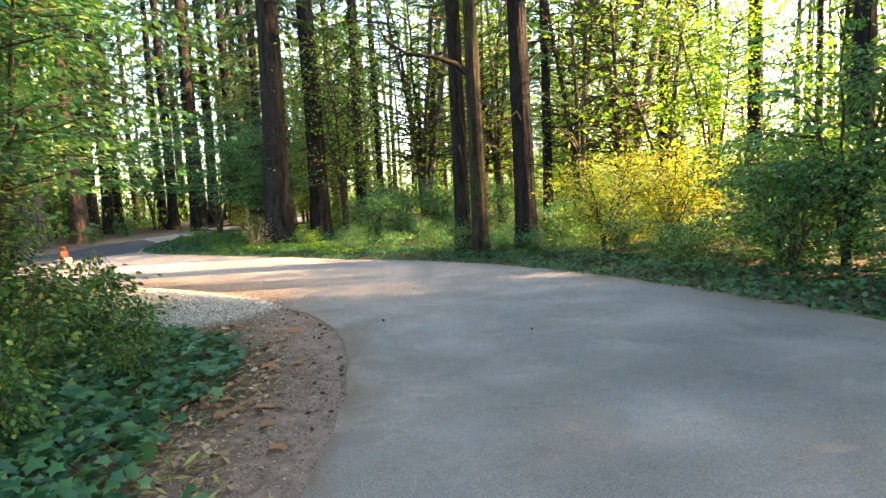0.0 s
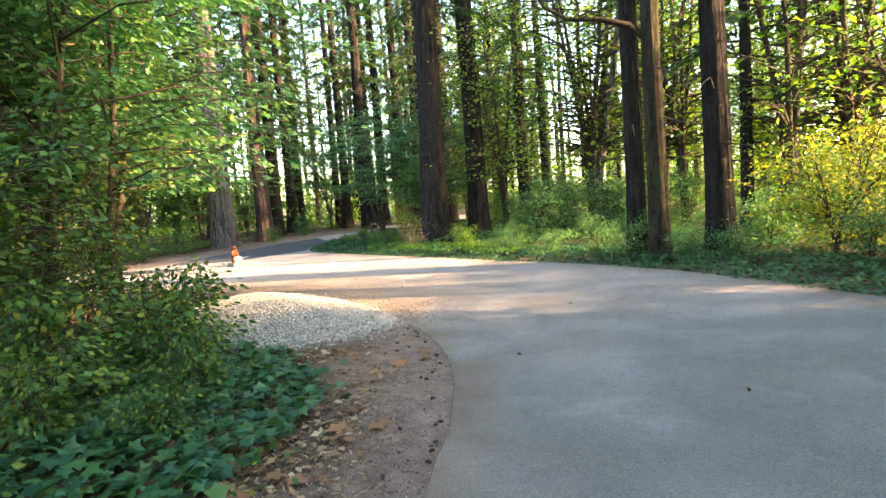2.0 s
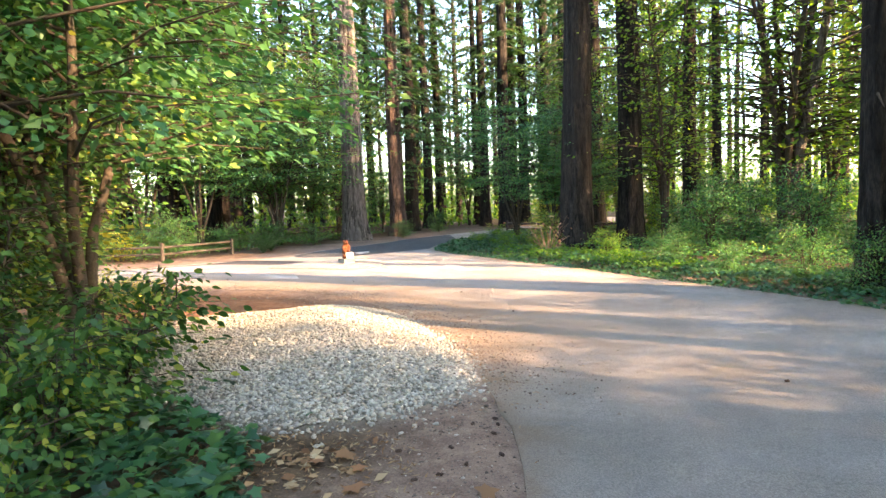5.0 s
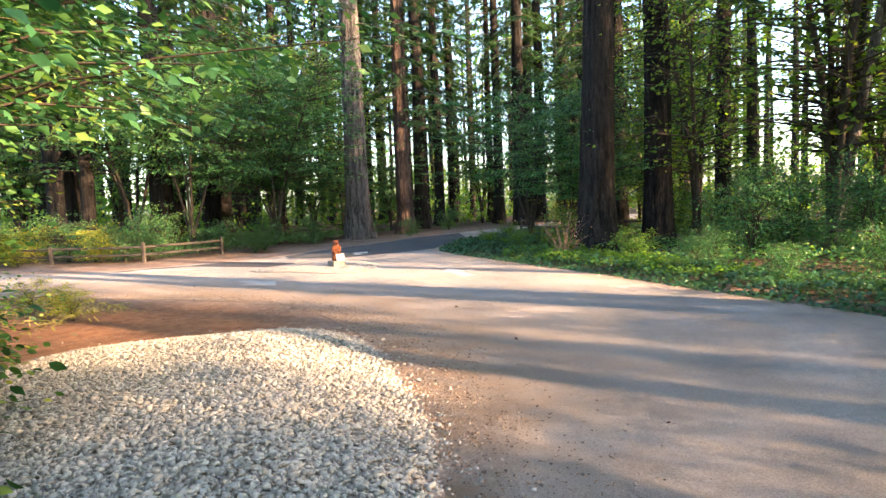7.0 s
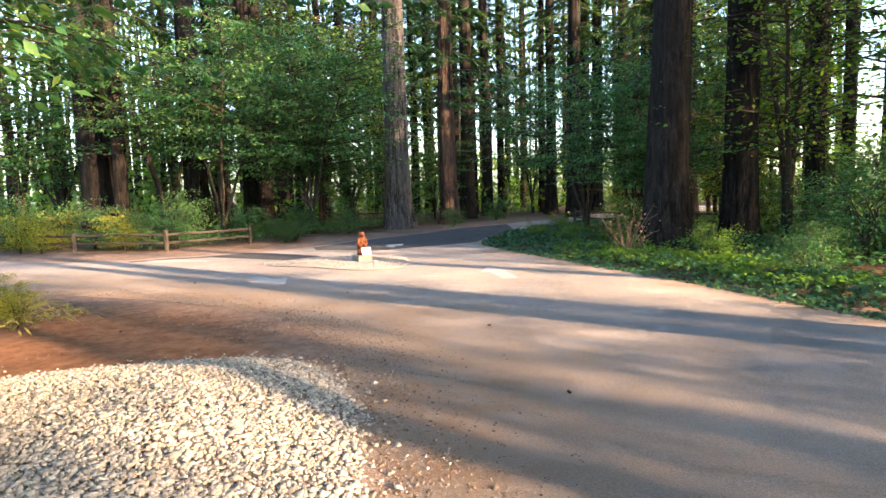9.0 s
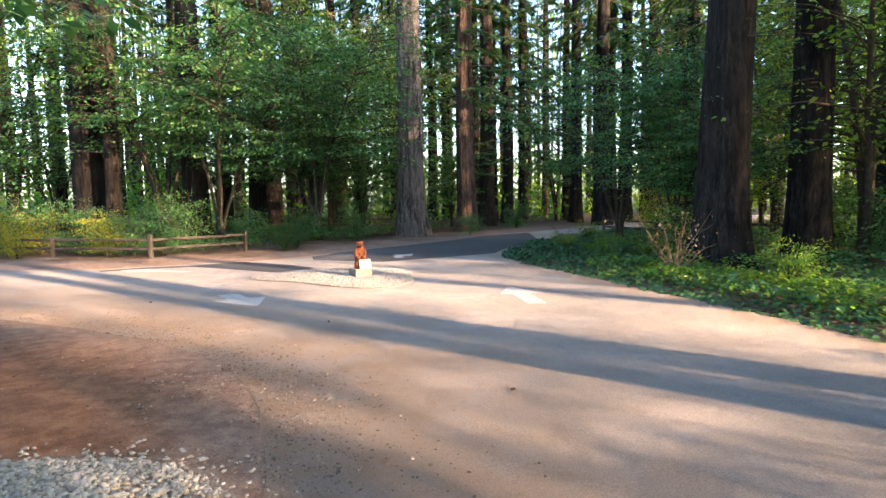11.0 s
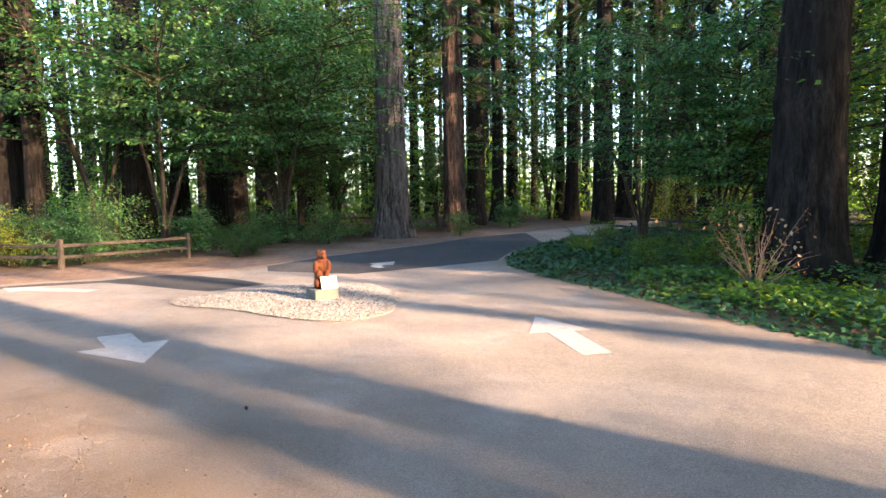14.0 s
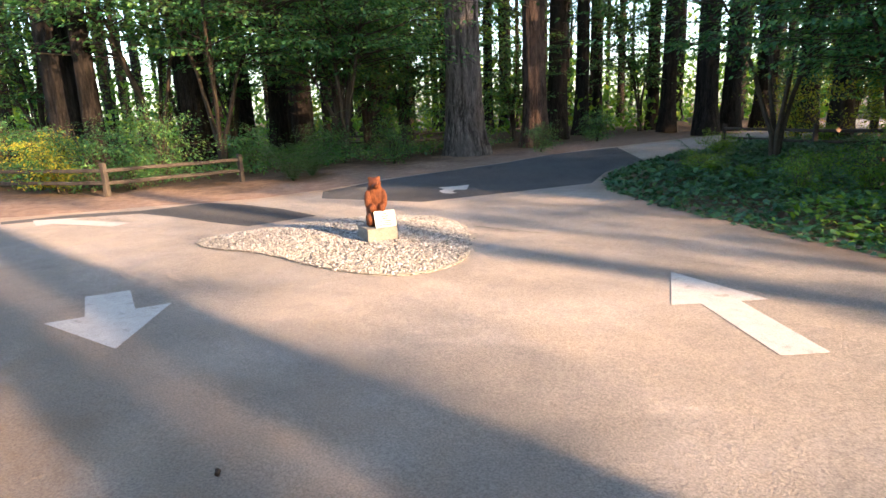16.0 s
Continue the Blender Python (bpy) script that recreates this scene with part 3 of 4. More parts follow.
def bear():
    bm = bmesh.new()
    blobs = [((0, 0.02, 0.17), (0.100, 0.092, 0.18)), ((0, 0.01, 0.30), (0.098, 0.086, 0.11)), ((0, 0.0, 0.375), (0.080, 0.074, 0.07)), ((0, -0.01, 0.44), (0.068, 0.070, 0.066)),
             ((0, -0.072, 0.425), (0.034, 0.060, 0.032)), ((0, -0.124, 0.436), (0.013, 0.014, 0.011)), ((-0.046, 0.005, 0.496), (0.020, 0.013, 0.020)), ((0.046, 0.005, 0.496), (0.020, 0.013, 0.020)),
             ((-0.083, -0.03, 0.28), (0.036, 0.042, 0.10)), ((0.083, -0.03, 0.28), (0.036, 0.042, 0.10)), ((-0.048, -0.082, 0.20), (0.034, 0.036, 0.05)), ((0.048, -0.082, 0.20), (0.034, 0.036, 0.05)),
             ((-0.065, -0.03, 0.07), (0.052, 0.078, 0.08)), ((0.065, -0.03, 0.07), (0.052, 0.078, 0.08)), ((0, 0.0, 0.025), (0.115, 0.105, 0.03))]
    for c, r in blobs:
        bmesh.ops.create_uvsphere(bm, u_segments=20, v_segments=14, radius=1, matrix=Matrix.Translation(c) @ Matrix.Diagonal((*r, 1)))
    ob = part("carved_bear", bm, CARVED, smooth=False)
    re = ob.modifiers.new("fuse", "REMESH")
    re.mode, re.voxel_size, re.use_smooth_shade = "VOXEL", 0.0075, True
    ob.matrix_basis = pose(PX, PY, PZ + 0.20, 0, 0, FACE - 12) @ Matrix.Diagonal((1.1, 1.1, 1.1, 1))
    tagged(ob, "reddish chainsaw-carved wooden bear statue on a concrete plinth", "statue")


def sign():
    base = new("notice_board")
    base.matrix_basis = pose(PX, PY, PZ + 0.20, 0, 0, FACE) @ pose(0.05, -0.165, 0.0, -16, 0, 0)
    bm = bmesh.new()
    block(bm, (0.25, 0.012, 0.19), Matrix.Translation((0, 0, 0.097)), 0.003)
    part("board", bm, SIGN_WHITE, base)
    for z, w in ((0.155, 0.05), (0.125, 0.09), (0.10, 0.07), (0.072, 0.15), (0.05, 0.12), (0.028, 0.16)):
        bm = bmesh.new()
        block(bm, (w, 0.002, 0.011), Matrix.Translation((0, -0.0075, z)))
        part("text_line", bm, INK, base)
    tagged(base, "small white notice with grey lines of writing, leaning before the bear", "sign")


plinth()
bear()
sign()


# ---- split-rail fences ----
def rail_piece(a, b, w, t, seed):
    """A split rail from a to b: a flat, uneven length of wood."""
    a, b = Vector(a), Vector(b)
    n = 7
    pts = [a.lerp(b, i / n) + Vector((0, 0, 0.018 * noise.noise(Vector((i * 0.7, seed, 0))))) for i in range(n + 1)]
    way = (b - a).normalized()
    side = Vector((-way.y, way.x, 0)).normalized()
    bm = bmesh.new()
    rings = []
    for i, p in enumerate(pts):
        k = 1 + 0.18 * noise.noise(Vector((i * 1.1, seed, 5)))
        sec = [(-t, -w * 0.8), (-t * 0.2, -w), (t, -w * 0.7), (t * 0.9, w * 0.8), (0.1 * t, w), (-t * 0.9, w * 0.7)]
        rings.append([bm.verts.new(p + side * u * k + Vector((0, 0, v * k))) for u, v in sec])
    for r, s in zip(rings, rings[1:]):
        for i in range(6):
            bm.faces.new((r[i], r[(i + 1) % 6], s[(i + 1) % 6], s[i]))
    bm.faces.new(rings[0][::-1])
    bm.faces.new(rings[-1])
    return bm


def fence(posts, tall, label):
    base = new("split_rail_fence")
    x0, y0 = posts[0]
    base.location = (x0, y0, float(slope(y0)))
    o = Vector(base.location)
    tops = []
    for i, (x, y) in enumerate(posts):
        bm = bmesh.new()
        z = float(slope(y))
        h = tall * (1 + 0.06 * math.sin(i * 2.3))
        block(bm, (0.11, 0.10, h + 0.2), Matrix.Translation((0, 0, h / 2 - 0.1)), 0.014)
        for v in bm.verts:
            v.co += Vector((0.02 * noise.noise(v.co * 4 + Vector((i, 0, 0))), 0.02 * noise.noise(v.co * 4 + Vector((0, i, 3))), 0.03 * noise.noise(v.co * 9) if v.co.z > 0.3 else 0))
        p = part("post", bm, FENCE_WOOD, base)
        p.matrix_basis = pose(x - o.x, y - o.y, z - o.z, random.uniform(-2, 2), random.uniform(-2, 2), 20 * i)
        tops.append(Vector((x - o.x, y - o.y, z - o.z)))
    for i, (a, b) in enumerate(zip(tops, tops[1:])):
        for j, hh in enumerate((0.80, 0.42)):
            part("rail", rail_piece(a + Vector((0, 0, hh * tall)), b + Vector((0, 0, hh * tall)), 0.042, 0.026, i * 3 + j), FENCE_WOOD, base)
    tagged(base, label, "fence", "split-rail fences")


fence([(-16.45, 24.3), (-17.3, 21.5), (-20.7, 20.5), (-24.2, 19.7), (-27.8, 18.9), (-31.4, 18.1)], 0.70, "low weathered split-rail wooden fence beside the side road")
fence([(-7.6, 36.2), (-5.0, 33.8), (-2.2, 32.8), (0.6, 31.6), (3.4, 30.6)], 0.75, "weathered split-rail fence at a clearing among the trees")
fence([(-23.0, 34.5), (-20.2, 36.2), (-17.3, 37.6)], 0.75, "weathered split-rail fence behind the big firs")

# ---- trees ----


def trunk_mesh(r, tall, seed, lean=(0.0, 0.0), sides=36, rings=44, flare=0.55, furrow=0.07):
    """A tapered, furrowed trunk with a flared foot; deep bark ridges run up it."""
    r0 = np.random.default_rng(seed)
    zs = tall * np.linspace(0, 1, rings) ** 1.6 - 0.25
    ang = np.linspace(0, 2 * np.pi, sides, endpoint=False)
    ph = r0.uniform(0, 6.28, 6)
    rad = r * (1 - 0.72 * np.clip(zs, 0, None) / tall) * (1 + flare * np.exp(-np.clip(zs, 0, None) / (1.1 * r + 0.15)))
    A, Z = np.meshgrid(ang, zs)
    wob = 0.05 * np.sin(2 * A + ph[0]) + 0.04 * np.sin(3 * A + ph[1] + 0.2 * Z)
    wob += 0.12 * flare * np.exp(-np.clip(Z, 0, None) / 0.7) * np.sin(5 * A + ph[2])
    rid = 0.45 * np.sin(11 * A + 1.6 * np.sin(0.9 * Z + ph[3])) + 0.4 * np.sin(17 * A + 2.2 * np.sin(0.6 * Z + ph[4]) + ph[0]) + 0.35 * np.sin(7 * A - 1.9 * np.sin(1.3 * Z + ph[1]))
    rid = np.sign(rid) * np.abs(rid) ** 0.8 + r0.uniform(-0.7, 0.7, A.shape)
    R = rad[:, None] * (1 + wob + furrow * rid)
    bx = lean[0] * Z + 0.12 * r * np.sin(Z * 0.35 + ph[5])
    by = lean[1] * Z + 0.12 * r * np.cos(Z * 0.3 + ph[4])
    v = np.stack([bx + R * np.cos(A), by + R * np.sin(A), Z], -1).reshape(-1, 3)
    i, j = np.meshgrid(np.arange(rings - 1), np.arange(sides), indexing="ij")
    a, b = i * sides + j, i * sides + (j + 1) % sides
    return raw_mesh("trunk", v, np.stack([a, b, b + sides, a + sides], -1).reshape(-1, 4))


def needle_crown(seed, base, top, reach, limbs=46, sprays=95, stubs=8, r=0.4):
    """Drooping fir limbs with flat needle sprays, from base to top; a few dead stubs below."""
    q = np.random.default_rng(seed)
    wood, C, A, U, S = [], [], [], [], []
    for k in range(limbs):
        h = base + (top - base) * (k / limbs) ** 1.1
        far = reach * (1.0 - 0.75 * (h - base) / (top - base)) * q.uniform(0.65, 1.15)
        a = k * 2.4 + q.uniform(-0.5, 0.5)
        out = np.array([math.cos(a), math.sin(a), 0])
        s = np.linspace(0, 1, 7)
        line = out[None] * (s * far)[:, None] + np.array([0, 0, h]) + np.array([0, 0, 1]) * (0.10 * far * s - 0.42 * far * s**2)[:, None]
        wood.append(tube(line, 0.045 * (1 - 0.85 * s) * (0.4 + far / 4), 4))
        n = sprays
        t = q.uniform(0.12, 1.0, n)
        p = np.stack([np.interp(t, s, line[:, i]) for i in range(3)], 1)
        side = np.array([-out[1], out[0], 0])
        w = q.choice([-1, 1], n)[:, None] * side * q.uniform(0.3, 1.0, n)[:, None] + out * q.uniform(0.2, 0.9, n)[:, None]
        w[:, 2] -= q.uniform(0.1, 0.55, n)
        C.append(p + w * (q.uniform(0, 0.35, n) * far * 0.3)[:, None])
        A.append(w)
        U.append(np.array([0, 0, 1.0]) + 0.35 * q.standard_normal((n, 3)))
        S.append(q.uniform(0.25, 0.60, n))
    for k in range(stubs):
        h, a, ln = q.uniform(1.8, base), q.uniform(0, 6.28), q.uniform(0.4, 1.4)
        o = np.array([math.cos(a), math.sin(a), q.uniform(-0.5, 0.1)])
        wood.append(tube(np.array([0, 0, h]) + o[None] * np.linspace(r * 0.5, r * 0.7 + ln, 4)[:, None], [0.025, 0.018, 0.012, 0.004], 4))
    v, f = leaves(np.concatenate(C), np.concatenate(A), np.concatenate(U), np.concatenate(S), NEEDLES)
    return (v, f), join(wood)


FIRS = []
for k in range(7):
    (nv, nf), (wv, wf) = needle_crown(50 + k, (9.5, 12, 8, 10.5, 6.5, 11, 14)[k], (30, 34, 27, 32, 24, 24, 26)[k], (3.6, 4.2, 3.4, 3.9, 3.6, 1.5, 1.3)[k])
    a, b = raw_mesh("crown", nv, nf), raw_mesh("limbs", wv, wf)
    a.materials.append(NEEDLE)
    b.materials.append(TWIG)
    FIRS.append((a, b))


def fir(x, y, r, kind, label, tall=32, lean=(0, 0), bark=BARK, near=True, name="fir_tree", group="tall firs of the wood", slim=False):
    base = new(name)
    base.matrix_basis = pose(x, y, h1(x, y), 0, 0, 0)
    me = trunk_mesh(r, tall, int(1000 + 13 * x + 7 * y), lean, 64 if near else 14, 90 if near else 14, 0.45, 0.045 if near else 0.03)
    finish("trunk", me, bark, base, smooth=True)
    crown, limbs = THIN[0] if name == "slender_tree" else FIRS[kind if kind > 4 and slim else kind % 5]
    turn = (37 * kind + 61 * int(x * 3)) % 360
    for nm, me in (("branchwork", limbs), ("crown", crown)):
        o = new(nm, me)
        o.parent = base
        o.matrix_basis = pose(0, 0, 0, 0, 0, turn)
        if nm == "branchwork":
            o["kind"] = "stuff"
    tagged(base, label, "tree", group)
    return base


def broadleaf(seed, tall, spread, stems, sprays, leaf, per=26, shape=RHOMB, low=0.25, flat=0.16, tilt=0.45, puff=0.22):
    """A many-stemmed understorey tree: arching stems, side limbs, and flat layered sprays of leaves."""
    q = np.random.default_rng(seed)
    wood, ends = [], []
    for k in range(stems):
        a = k * 6.28 / stems + q.uniform(-0.6, 0.6)
        o = np.array([math.cos(a), math.sin(a), 0])
        s = np.linspace(0, 1, 9)
        reach = spread * q.uniform(0.25, 0.6)
        h = tall * q.uniform(0.75, 1.0)
        line = o[None] * (reach * s**1.6)[:, None] + np.array([0, 0, 1]) * (h * s)[:, None] + 0.05 * q.standard_normal((9, 3)) * s[:, None] * 2
        line[0] = o * 0.05
        wood.append(tube(line, (0.011 * tall ** 0.9) * (1 - 0.85 * s) + 0.002, 6))
        for j in range(max(3, sprays // stems)):
            t = q.uniform(low, 1.0)
            p = np.array([np.interp(t, s, line[:, i]) for i in range(3)])
            b = q.uniform(0, 6.28)
            ln = spread * q.uniform(0.2, 0.65) * (1.15 - 0.5 * t)
            d = np.array([math.cos(b), math.sin(b), q.uniform(-0.1, 0.35)]) + 0.4 * o
            e = p + d * ln
            mid = (p + e) / 2 + np.array([0, 0, 0.08 * ln])
            wood.append(tube(np.array([p, mid, e]), [0.004 + 0.0022 * tall, 0.003 + 0.0012 * tall, 0.002], 4))
            ends.append((mid, e, d))
    C, A, U, S = [], [], [], []
    for mid, e, d in ends:
        n = per
        t = q.uniform(-0.5, 1.1, n)[:, None]
        c = mid + (e - mid) * t * 1.1
        rad = puff * spread * q.uniform(0.1, 1.0, n)
        g = q.uniform(0, 6.28, n)
        off = np.stack([np.cos(g) * rad, np.sin(g) * rad, q.normal(0, flat * 0.5, n) - 0.18 * rad], 1)
        C.append(c + off)
        w = off * np.array([1, 1, 0.2]) + d * 0.3
        w[:, 2] -= q.uniform(0.0, 0.4, n)
        A.append(w)
        U.append(np.array([0, 0, 1.0]) + tilt * q.standard_normal((n, 3)))
        S.append(leaf * q.uniform(0.6, 1.25, n))
    return leaves(np.concatenate(C), np.concatenate(A), np.concatenate(U), np.concatenate(S), shape), join(wood)


def kinds_of(specs, leaf_mat, wood_mat=TWIG):
    made = []
    for spec in specs:
        (lv, lf), (wv, wf) = broadleaf(**spec)
        a, b = raw_mesh("foliage", lv, lf), raw_mesh("stems", wv, wf)
        a.materials.append(leaf_mat)
        b.materials.append(wood_mat)
        made.append((a, b))
    return made


MAPLES = kinds_of([dict(seed=1, tall=8, spread=3.8, stems=4, sprays=150, leaf=0.14, per=58, tilt=0.85), dict(seed=2, tall=6.5, spread=3.4, stems=5, sprays=130, leaf=0.135, per=54, tilt=0.85),
                   dict(seed=3, tall=10, spread=4.2, stems=3, sprays=170, leaf=0.15, per=60, low=0.35, tilt=0.85), dict(seed=4, tall=5, spread=3.0, stems=6, sprays=120, leaf=0.13, per=52, tilt=0.85)], MAPLE)
ARCHING = kinds_of([dict(seed=8, tall=7.5, spread=6.0, stems=6, sprays=330, leaf=0.13, per=70, low=0.34, flat=0.05, tilt=0.45, puff=0.10), dict(seed=18, tall=8.0, spread=6.0, stems=4, sprays=170, leaf=0.14, per=60, low=0.40, flat=0.05, tilt=0.45, puff=0.10)], VINE)
THIN = kinds_of([dict(seed=7, tall=17, spread=5.0, stems=3, sprays=240, leaf=0.28, per=6, low=0.2)], MAPLE)
HIGH = kinds_of([dict(seed=61, tall=11, spread=3.4, stems=3, sprays=150, leaf=0.15, per=34, low=0.5, tilt=0.9), dict(seed=62, tall=11, spread=4.6, stems=3, sprays=120, leaf=0.20, per=7, low=0.5, tilt=0.9)], MAPLE)
VINES = kinds_of([dict(seed=41, tall=7.5, spread=4.2, stems=5, sprays=170, leaf=0.13, per=56, low=0.34, flat=0.06, tilt=0.45, puff=0.15), dict(seed=42, tall=10, spread=4.6, stems=4, sprays=200, leaf=0.14, per=60, low=0.34, flat=0.06, tilt=0.45, puff=0.15),
                  dict(seed=43, tall=5, spread=3.4, stems=6, sprays=130, leaf=0.12, per=54, low=0.3, flat=0.06, tilt=0.45, puff=0.15)], VINE)
LIGHT = kinds_of([dict(seed=9, tall=13, spread=4.6, stems=3, sprays=230, leaf=0.17, per=19, low=0.2, tilt=0.9), dict(seed=10, tall=9, spread=3.8, stems=4, sprays=170, leaf=0.15, per=19, low=0.18, tilt=0.9)], MAPLE)
TALL_MAPLES = kinds_of([dict(seed=5, tall=15, spread=5.0, stems=3, sprays=260, leaf=0.19, per=21, low=0.22, tilt=0.9), dict(seed=6, tall=13, spread=4.6, stems=4, sprays=240, leaf=0.18, per=21, low=0.2, tilt=0.9)], MAPLE)
GOLDEN = kinds_of([dict(seed=11, tall=3.4, spread=2.4, stems=8, sprays=150, leaf=0.10, per=34, low=0.12, tilt=0.9), dict(seed=12, tall=2.4, spread=1.8, stems=8, sprays=100, leaf=0.085, per=30, low=0.1, tilt=0.9)], YELLOW)
BUSHES = kinds_of([dict(seed=21, tall=1.7, spread=1.4, stems=8, sprays=80, leaf=0.085, per=28, low=0.1, tilt=0.7), dict(seed=22, tall=1.1, spread=1.1, stems=9, sprays=70, leaf=0.075, per=26, low=0.1, tilt=0.7),
                   dict(seed=23, tall=2.4, spread=1.6, stems=7, sprays=90, leaf=0.085, per=32, low=0.1, tilt=0.7)], MAPLE)
# bushes again, in the leaf green that is toned for shade
WEST_BUSHES = kinds_of([dict(seed=24, tall=1.7, spread=1.5, stems=8, sprays=80, leaf=0.085, per=30, low=0.1, tilt=0.5), dict(seed=25, tall=2.4, spread=1.8, stems=7, sprays=90, leaf=0.085, per=34, low=0.1, tilt=0.5)], VINE)
NEAR_SHRUBS = kinds_of([dict(seed=31, tall=2.7, spread=1.7, stems=7, sprays=120, leaf=0.075, per=26, shape=OVAL, low=0.12, flat=0.2, tilt=0.7, puff=0.2),
                        dict(seed=32, tall=1.3, spread=1.2, stems=8, sprays=80, leaf=0.10, per=16, shape=OVAL, low=0.08, flat=0.2, tilt=0.7, puff=0.2),
                        dict(seed=33, tall=3.6, spread=2.3, stems=6, sprays=150, leaf=0.08, per=30, shape=OVAL, low=0.2, flat=0.2, tilt=0.7, puff=0.2)], SHRUB)


def plant(name, meshes, x, y, label, category, group, size=1.0, turn=None, lift=0.0):
    base = new(name)
    turn = (x * 57 + y * 91) % 360 if turn is None else turn
    base.matrix_basis = pose(x, y, h1(x, y) + lift, 0, 0, turn) @ Matrix.Diagonal((size, size, size, 1))
    for nm, me in zip(("foliage", "branchwork"), meshes):
        o = new(nm, me)
        o.parent = base
        if nm == "branchwork":
            o["kind"] = "stuff"
    tagged(base, label, category, group)
    return base


# the big trunks that stand out, each with its girth: x, y, radius
EAST_FIRS = [(-2.2, 25.2, 0.55), (-0.6, 26.8, 0.42), (3.72, 16.3, 0.22), (5.52, 15.95, 0.30), (1.65, 32.0, 0.31), (3.0, 36.2, 0.24), (14.9, 18.1, 0.26), (11.2, 10.4, 0.22), (16.0, 25.3, 0.3), (9.1, 23.2, 0.22)]
WEST_FIRS = [(-15.2, 32.6, 0.60), (-14.6, 36.8, 0.46), (-26.2, 24.9, 0.72), (-22.9, 27.4, 0.52), (-31.0, 27.6, 0.5), (-25.0, 32.8, 0.45), (-28.6, 33.6, 0.42), (-24.2, 24.6, 0.3), (-28.1, 36.9, 0.55), (-16.2, 45.8, 0.38)]
NORTH_FIRS = [(-12.1, 47.3, 0.41), (-9.6, 43.8, 0.46), (-9.2, 48.0, 0.42), (-31.7, 50.0, 0.38), (-32.5, 43.9, 0.4), (-11.0, 52.0, 0.4), (-6.0, 47.5, 0.47), (-8.1, 51.4, 0.5), (-15.9, 42.0, 0.5), (-4.6, 41.0, 0.36)]
# these trunks wear the bark that is darkened for shade
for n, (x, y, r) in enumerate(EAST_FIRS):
    fir(x, y, r, n, "tall fir with furrowed bark, darkened for shade, rising from ivy", bark=BARK)
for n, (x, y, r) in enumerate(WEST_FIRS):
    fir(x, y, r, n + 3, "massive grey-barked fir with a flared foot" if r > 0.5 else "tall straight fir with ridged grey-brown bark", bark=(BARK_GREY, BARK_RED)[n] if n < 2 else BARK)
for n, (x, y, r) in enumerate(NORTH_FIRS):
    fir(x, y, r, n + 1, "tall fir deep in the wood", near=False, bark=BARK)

# slender broadleaf trunks on the east side, one mossy with a bare limb
mossy = fir(4.0, 15.3, 0.23, 2, "leaning trunk clad in moss and ivy by the road", tall=24, bark=BARK_MOSS, name="mossy_tree")
limb = np.array([(0, 0, 4.9), (-0.5, -0.1, 5.25), (-1.1, -0.1, 5.45), (-1.8, 0, 5.55), (-2.3, 0.1, 5.9), (-2.5, 0.1, 6.3)])
finish("bare_limb", raw_mesh("bare_limb", *tube(limb, [0.11, 0.085, 0.06, 0.05, 0.035, 0.015], 8)), BARK_MOSS, mossy, "bare mossy limb", True)
twig = np.array([(-1.8, 0, 5.55), (-2.3, 0.05, 5.45), (-2.9, 0.1, 5.5)])
finish("bare_twig", raw_mesh("bare_twig", *tube(twig, [0.03, 0.02, 0.008], 5)), BARK_MOSS, mossy, "bare mossy twig", True)
for n, (x, y, r, lx, ly) in enumerate([(4.8, 29.5, 0.16, 0.10, 0.0), (7.8, 28.9, 0.11, 0.02, 0), (8.5, 28.3, 0.11, -0.03, 0), (10.3, 22.7, 0.13, 0.05, 0), (13.7, 25.4, 0.25, 0.10, 0.02), (12.3, 22.8, 0.24, 0.24, 0.05), (4.5, 28.2, 0.18, 0.16, 0)]):
    fir(x, y, r, n, "slender leaning grey trunk among green leaves", tall=20, lean=(lx, ly), bark=BARK_GREY, near=False, name="slender_tree", group="slender trees")


def clear_of_road(x, y, d):
    p = np.array([(x, y)], float)
    return not inside(p, ROAD)[0] and away(p, ROAD)[0] > d


placed = [(x, y) for x, y, _ in EAST_FIRS + WEST_FIRS + NORTH_FIRS]
q = np.random.default_rng(99)
count = 0
while count < 52:
    x, y = q.uniform(-50, 12), q.uniform(24, 68)
    if (x > -1 and y < 40) or x > 3:
        continue
    if not clear_of_road(x, y, 2.5) or min(math.hypot(x - a, y - b) for a, b in placed) < 2.6 or (-26 < x < -6 and y < 42):
        continue
    placed.append((x, y))
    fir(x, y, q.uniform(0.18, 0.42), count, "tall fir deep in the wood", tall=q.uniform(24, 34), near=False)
    count += 1

# the wood east and south: unseen trees added to shade the near road and let the sun through in streaks
q = np.random.default_rng(5)
count = 0
while count < 30:
    x, y = q.uniform(14, 46), q.uniform(-26, 30)
    if y > 0.8 * x - 2 or min(math.hypot(x - a, y - b) for a, b in placed) < 3.0 or y > 6.0 - 0.12 * (x - 10):
        continue
    placed.append((x, y))
    fir(x, y, q.uniform(0.2, 0.45), 4, "unseen tall fir added to shade the near road", tall=q.uniform(22, 32), near=False)
    count += 1
# added firs: their high crowns block the sun from the west trunks
for n, (x, y) in enumerate([(22.5, 9.0), (21.5, 10.2), (24.5, 23.6)]):
    fir(x, y, 0.2 + 0.03 * (n % 3), 1, "tall high-crowned fir added to shade the west wood", tall=32, near=False)
